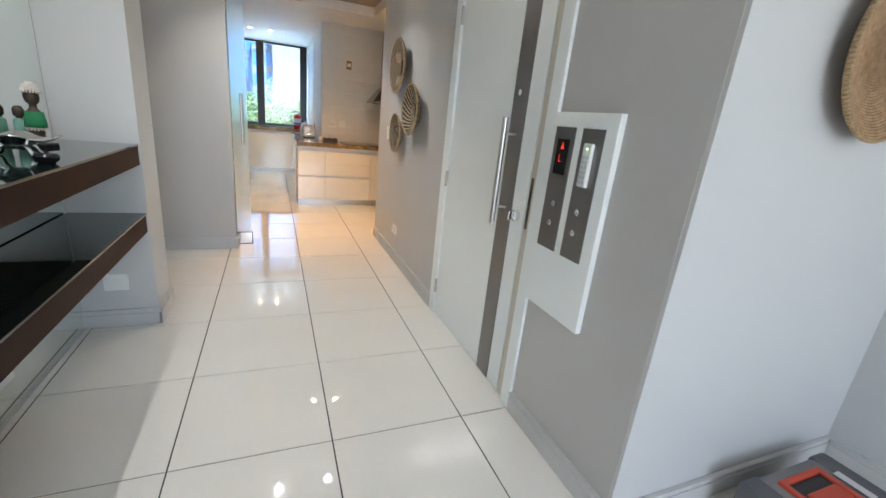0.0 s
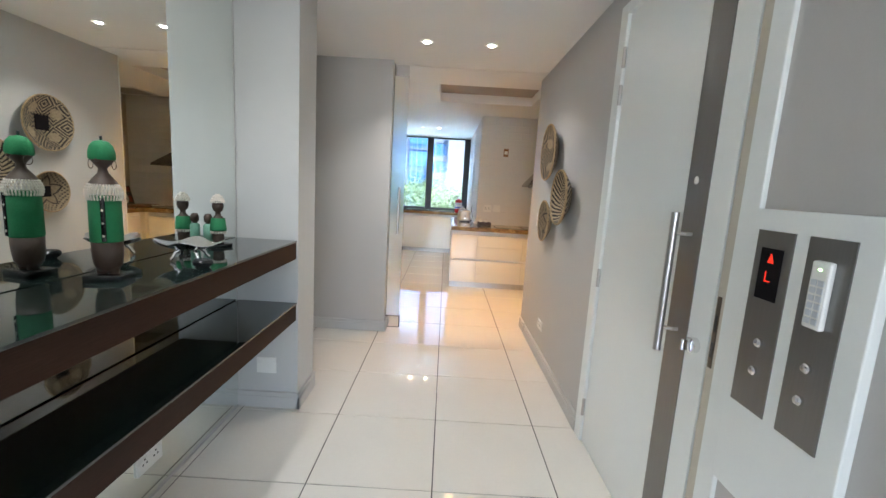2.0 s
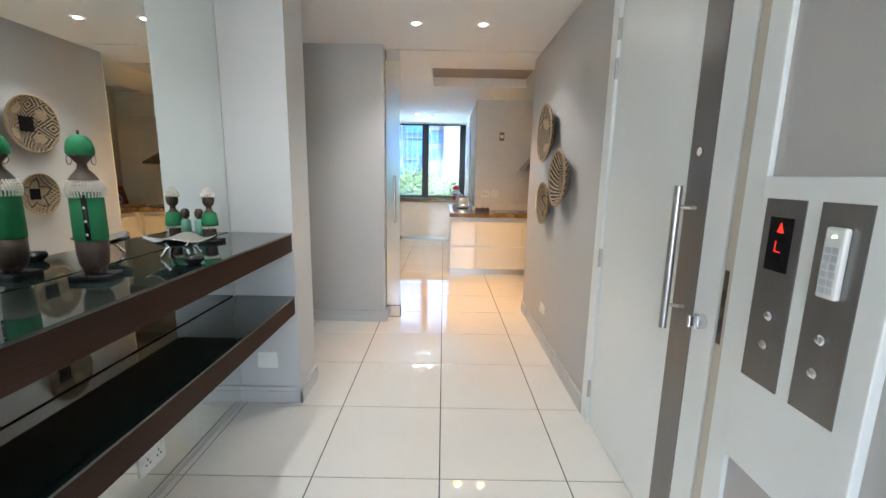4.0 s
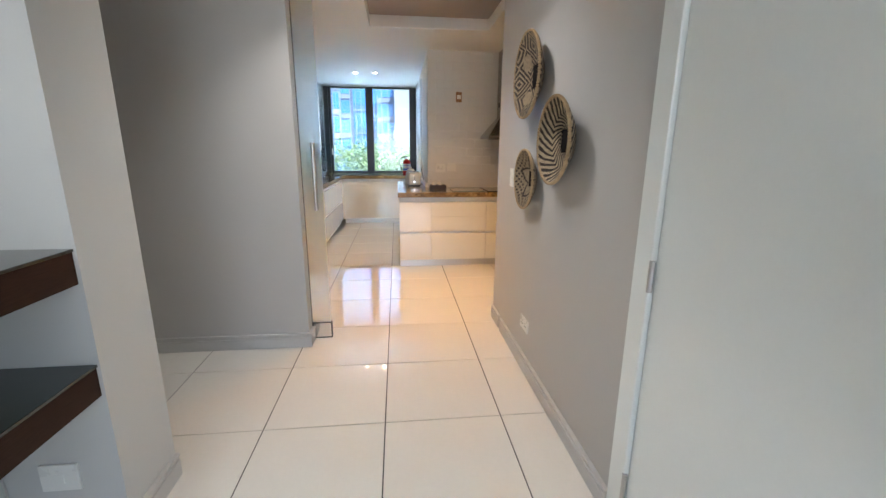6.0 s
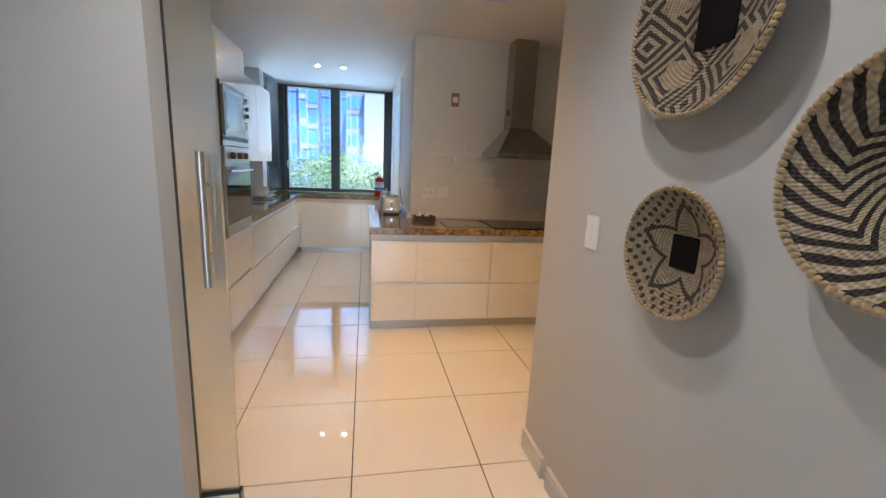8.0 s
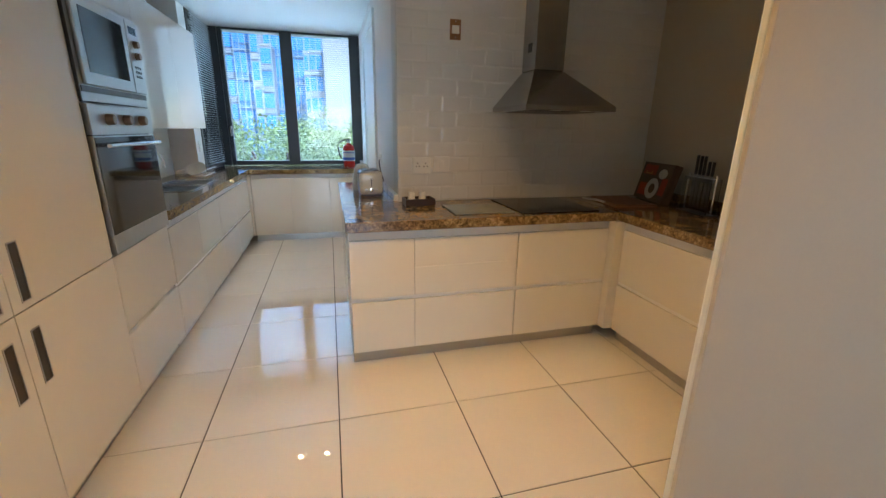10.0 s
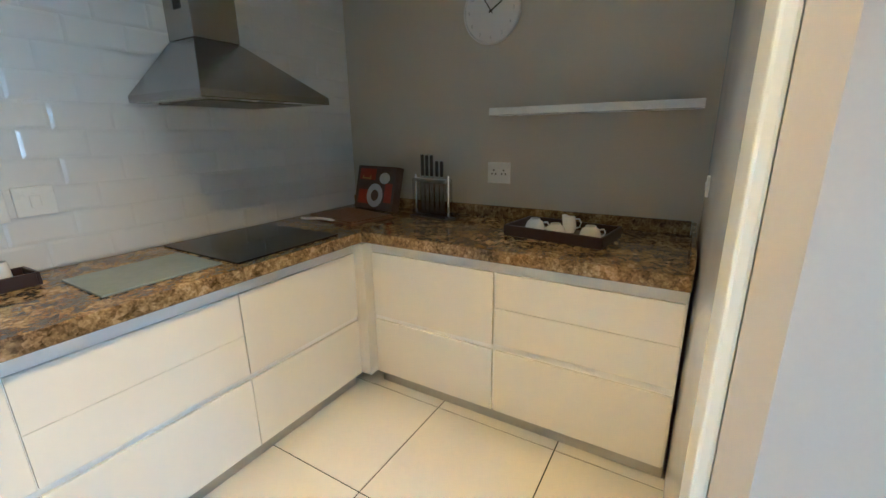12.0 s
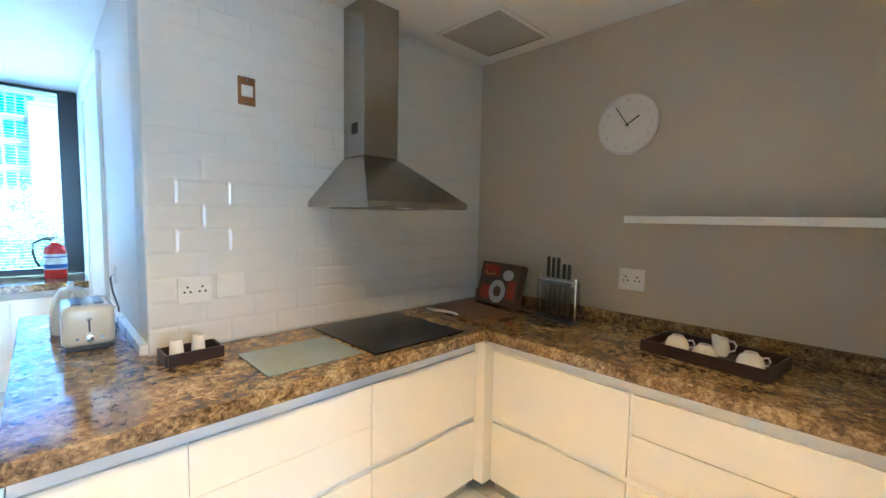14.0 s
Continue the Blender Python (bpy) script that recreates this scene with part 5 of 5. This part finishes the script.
def footed_bowl(x, y, turn):
    t = thing("silver_bowl", x, y, SH, "polished silver leaf-shaped bowl on splayed feet", "bowl")
    t.rotation_euler = (0, 0, radians(turn))
    t.scale = (0.78, 0.78, 0.92)
    bm = bmesh.new()
    n, rings = 40, []
    for side in (0, 1):
        for k in range(0, 7):
            f = k / 6 if side == 0 else 1 - k / 6
            ring = []
            for j in range(n):
                a = 2 * math.pi * j / n
                corner = abs(math.cos(2 * a)) ** 3
                r = f * (0.125 + 0.032 * corner)
                z = 0.046 + 0.028 * f ** 2 + 0.020 * corner * f ** 3 - (0.0035 if side else 0)
                ring.append(bm.verts.new((r * math.cos(a) * 1.1, r * math.sin(a) * 0.85, z)))
            rings.append(ring)
    for a, b in zip(rings, rings[1:]):
        for j in range(n):
            bm.faces.new((a[j], a[(j + 1) % n], b[(j + 1) % n], b[j]))
    bmesh.ops.remove_doubles(bm, verts=bm.verts, dist=0.0002)
    bmesh.ops.recalc_face_normals(bm, faces=bm.faces)
    part("bowl", bm, CHROME, t, "", True)
    for a in (0.6, 2.3, 3.9, 5.4):
        c, s = math.cos(a), math.sin(a)
        part("foot", tube(bmesh.new(), [(c * 0.05, s * 0.045, 0.050), (c * 0.075, s * 0.065, 0.036), (c * 0.085, s * 0.075, 0.018), (c * 0.10, s * 0.085, 0.008)], 0.008, 10), CHROME, t, "", True)


footed_bowl(0.125, 3.54, 15)
solo("black_dish", lathe([(0, SH + 0.001), (0.020, SH), (0.034, SH + 0.014), (0.036, SH + 0.026), (0.030, SH + 0.034), (0, SH + 0.036)], 28, None, Matrix.Translation((0.262, 3.40, 0))), BLACKW, "small glossy black lidded pebble dish", "dish", "", True)

# ---- toolbox in the recess ----
TOOLG = surface("grey_toolbox_plastic", (0.10, 0.10, 0.105), 0.45, fine=150, vary=0.1, bump=0.2)
TOOLL = surface("mid_grey_toolbox_plastic", (0.20, 0.19, 0.19), 0.45, fine=150, vary=0.1, bump=0.2)
TOOLR = surface("red_toolbox_plastic", (0.50, 0.060, 0.025), 0.4, fine=120, vary=0.08, bump=0.1)
tb = thing("toolbox", 2.81, 2.075, 0, "grey and red plastic toolbox on the floor", "toolbox")
part("body", box(-0.255, -0.125, 0, 0.255, 0.125, 0.12, 0.014), TOOLG, tb)
part("lid", box(-0.262, -0.132, 0.122, 0.262, 0.132, 0.190, 0.022), TOOLL, tb, "grey lid")
tray_rim = bmesh.new()
for a in ((-0.125, -0.085, -0.100, 0.085), (0.100, -0.085, 0.125, 0.085), (-0.100, -0.085, 0.100, -0.062), (-0.100, 0.062, 0.100, 0.085)):
    bx(tray_rim, a[0], a[1], 0.186, a[2], a[3], 0.202, 0.004)
well = part("handle_well", tray_rim, TOOLR, tb, "red raised rim round the handle")
part("well_floor", box(-0.100, -0.062, 0.186, 0.100, 0.062, 0.1915), BLACKP, well, "dark well under the handle")
part("handle", box(-0.085, -0.050, 0.192, 0.085, 0.012, 0.206, 0.006), TOOLR, tb, "red folding handle")
for x in (-0.215, 0.215):
    part("corner_cap", box(x - 0.052, -0.136, 0.10, x + 0.052, 0.136, 0.197, 0.018), TOOLG, tb, "dark grey corner cap")
    part("latch", box(x - 0.032, -0.146, 0.08, x + 0.032, -0.134, 0.15, 0.004), TOOLR, tb, "red latch")
part("end_latch", box(-0.272, -0.06, 0.09, -0.260, 0.06, 0.165, 0.004), TOOLR, tb, "red end clip")
part("label_strip", box(0.150, -0.075, 0.1972, 0.185, 0.045, 0.1990), PALE, tb, "pale label")

# ---- outside: ground, towers, trees ----
GY = -9.0
ASPH = surface("asphalt", (0.05, 0.05, 0.05), 0.8, big=0.3, fine=8, vary=0.2, bump=0.2)
solo("ground", box(-2500, 11.9, GY - 1, 2500, 3500, GY), ASPH, "grey street ground below the window", "ground", "structure")
TOWERW = surface("pale_tower_wall", (0.38, 0.43, 0.50), 0.7, big=0.2, fine=3, vary=0.06)
TOWERP = surface("mauve_tower_render", (0.25, 0.30, 0.42), 0.7, big=0.2, fine=3, vary=0.06)
TOWERB = surface("blue_tower_cladding", (0.07, 0.22, 0.55), 0.4, big=0.2, fine=2, vary=0.15)
TOWERL = surface("pale_floor_band", (0.28, 0.36, 0.48), 0.6, big=0.2, fine=3, vary=0.08)
PANE = surface("tinted_tower_glass", (0.05, 0.23, 0.62), 0.1, big=0.4, fine=2, vary=0.35, spec=0.9, per_piece=0.5)


def tower(x0, x1, y, depth, z1, cols, storeys, wall, label, glazed=True):
    t = thing("apartment_building", (x0 + x1) / 2, y, GY, label, "building", "towers across the street")
    W, Hh = x1 - x0, z1 - GY
    part("wall", box(-W / 2, 0, 0, W / 2, depth, Hh), wall, t)
    part("roof", box(-W / 2 - 0.03, -0.03, Hh, W / 2 + 0.03, depth + 0.03, Hh + 0.25), TOWERW, t)
    if not glazed:
        return
    cw, sh = W / cols, Hh / storeys
    me = mesh_of("window", box(-cw * 0.42, -0.05, -sh * 0.33, cw * 0.42, 0.02, sh * 0.33), PANE)
    band = mesh_of("floor_band", box(-W / 2 - 0.05, -0.12, -0.07, W / 2 + 0.05, 0.0, 0.07), TOWERL)
    fin = mesh_of("fin", box(-0.05, -0.14, 0, 0.05, 0.0, Hh), TOWERL)
    for s in range(storeys):
        b = new("floor_band", band)
        b.parent = t
        b.location = (0, 0, s * sh)
        for c in range(cols):
            w = new("window", me)
            w.parent = t
            w.location = (-W / 2 + (c + 0.5) * cw, 0, (s + 0.55) * sh)
    for c in range(cols + 1):
        f = new("fin", fin)
        f.parent = t
        f.location = (-W / 2 + c * cw, 0, 0)


tower(-24, -8.8, 62, 14, 60, 9, 26, TOWERP, "pale mauve apartment tower with blue windows")
tower(-8.7, -6.75, 61, 12, 60, 3, 22, TOWERB, "blue glazed tower with white mullions")
tower(-6.7, -5.9, 59.5, 10, 62, 1, 24, TOWERW, "narrow white lift tower between glass facades")
tower(-5.85, -4.6, 60, 12, 10.2, 1, 8, TOWERP, "stack of pale balconies on the glazed tower")
tower(-5.8, -1.2, 64, 10, 60, 6, 22, TOWERB, "deep blue glazed apartment tower behind the balconies")
tower(-1.1, -0.6, 59.5, 10, 9.6, 1, 8, TOWERW, "slender white column on the glass tower")
tower(-0.55, 1.0, 60, 12, 9.8, 2, 8, TOWERP, "lower stack of pale balconies with blue windows")
tower(-1.15, 1.6, 65, 10, 60, 4, 22, TOWERB, "blue glazed apartment tower at the corner")
tower(1.1, 14, 58, 14, 10.8, 1, 2, TOWERW, "plain white rendered apartment block", False)
LEAF = surface("sunlit_leaf", (0.15, 0.235, 0.06), 0.6, big=0.6, fine=4, vary=0.5, per_piece=0.4)
BARK = surface("bark", (0.12, 0.09, 0.065), 0.9, fine=20, vary=0.3, bump=0.5)


def tree(x, y, top, spread, seed):
    rnd = random.Random(seed)
    t = thing("tree", x, y, GY, "leafy green street tree below the window", "tree", "street trees")
    h = top - GY
    bm = bmesh.new()
    tube(bm, [(0, 0, 0), (0.1, 0.05, h * 0.3), (0.0, 0.1, h * 0.6)], 0.2, 8)
    for k in range(6):
        a = k * 1.05 + rnd.random()
        tube(bm, [(0, 0.05, h * 0.45), (math.cos(a) * spread * 0.35, math.sin(a) * spread * 0.35, h * 0.65), (math.cos(a) * spread * 0.7, math.sin(a) * spread * 0.7, h * 0.82)], 0.07, 6)
    part("trunk", bm, BARK, t)
    verts, faces = [], []
    for k in range(9000):
        while True:
            p = Vector((rnd.uniform(-1, 1), rnd.uniform(-1, 1), rnd.uniform(-1, 1)))
            if 0.35 < p.length < 1:
                break
        lump = 0.78 + 0.30 * noise.noise(p * 2.1 + Vector((seed * 7.1, 0, 0)))
        c = Vector((p.x * spread * lump, p.y * spread * lump, h * 0.70 + p.z * h * 0.36 * lump))
        q = Euler((rnd.uniform(-1, 1), rnd.uniform(-1, 1), rnd.uniform(0, 6.28))).to_matrix()
        s = rnd.uniform(0.06, 0.14)
        i = len(verts)
        verts += [c + q @ Vector(v) for v in ((-s, 0, 0), (0, -s * 0.5, 0.03), (s, 0, 0), (0, s * 0.5, 0.03))]
        faces.append((i, i + 1, i + 2, i + 3))
    me = bpy.data.meshes.new("crown")
    me.from_pydata(verts, [], faces)
    me.materials.append(LEAF)
    cr = new("crown", me)
    cr.parent = t


for k, (x, y, top, sp) in enumerate(((-7.5, 29, 1.6, 3.0), (-4.3, 27, 1.9, 2.8), (-1.3, 30, 2.2, 3.0), (1.6, 27, 1.5, 2.7), (4.4, 30, 1.9, 3.0), (-10.5, 26, 1.4, 3.2), (-6, 36, 2.4, 3.2), (0.3, 37, 2.6, 3.2), (3.2, 38, 2.5, 3.0), (-15, 20, 1.6, 3.4), (-13, 13.5, 1.3, 3.0))):
    tree(x, y, top, sp, k + 3)

# ---- pieces: floor tiles and wall tiles ----
def tile_mesh(name, w, d, h, material, bevel):
    """A tile with chamfered edges, its face towards +z."""
    bm = bmesh.new()
    a, b = w / 2, d / 2
    lo = [bm.verts.new((x, y, -h)) for x, y in ((-a, -b), (a, -b), (a, b), (-a, b))]
    mid = [bm.verts.new((x, y, -bevel[1])) for x, y in ((-a, -b), (a, -b), (a, b), (-a, b))]
    i, j = a - bevel[0], b - bevel[0]
    up = [bm.verts.new((x, y, 0)) for x, y in ((-i, -j), (i, -j), (i, j), (-i, j))]
    bm.faces.new(up)
    for p, q in ((lo, mid), (mid, up)):
        for k in range(4):
            bm.faces.new((p[k], p[(k + 1) % 4], q[(k + 1) % 4], q[k]))
    return mesh_of(name, bm, material)


floor_tile = tile_mesh("floor_tile", 0.5945, 0.5945, 0.006, TILE, (0.0012, 0.0012))
for i in range(-4, 7):
    for j in range(-4, 19):
        x, y = i * 0.6 + 0.3, j * 0.6 + 0.3
        if x < 0 and not 4.2 < y < 6 and x < -0.31:
            continue
        if x > 2.4 and 2.5 < y < 6:
            continue
        ob = new("floor_tile", floor_tile)
        ob.parent = floor
        ob.location = Vector((x, y, 0)) - floor.location

TW, TH = 0.2, 0.1
full_tile = tile_mesh("wall_tile", TW - 0.0003, TH - 0.0003, 0.009, METRO, (0.012, 0.0020))
half_tile = tile_mesh("wall_tile", TW / 2 - 0.0003, TH - 0.0003, 0.009, METRO, (0.012, 0.0020))
tiled = walls["wall_tiled"]
for r in range(17):
    x = 1.672 if r % 2 else 1.672 - TW / 2
    while x < 3.62:
        a, b = max(x, 1.672), min(x + TW, 3.638)
        if 0.887 + (r + 1) * TH > CZ + 0.08:
            break
        ob = new("wall_tile", full_tile if b - a > TW * 0.75 else half_tile)
        ob.parent = tiled
        ob.matrix_basis = pose((a + b) / 2 - tiled.location.x, 8.252 - tiled.location.y, 0.887 + (r + 0.5) * TH, 90, 0, 0)
        x += TW
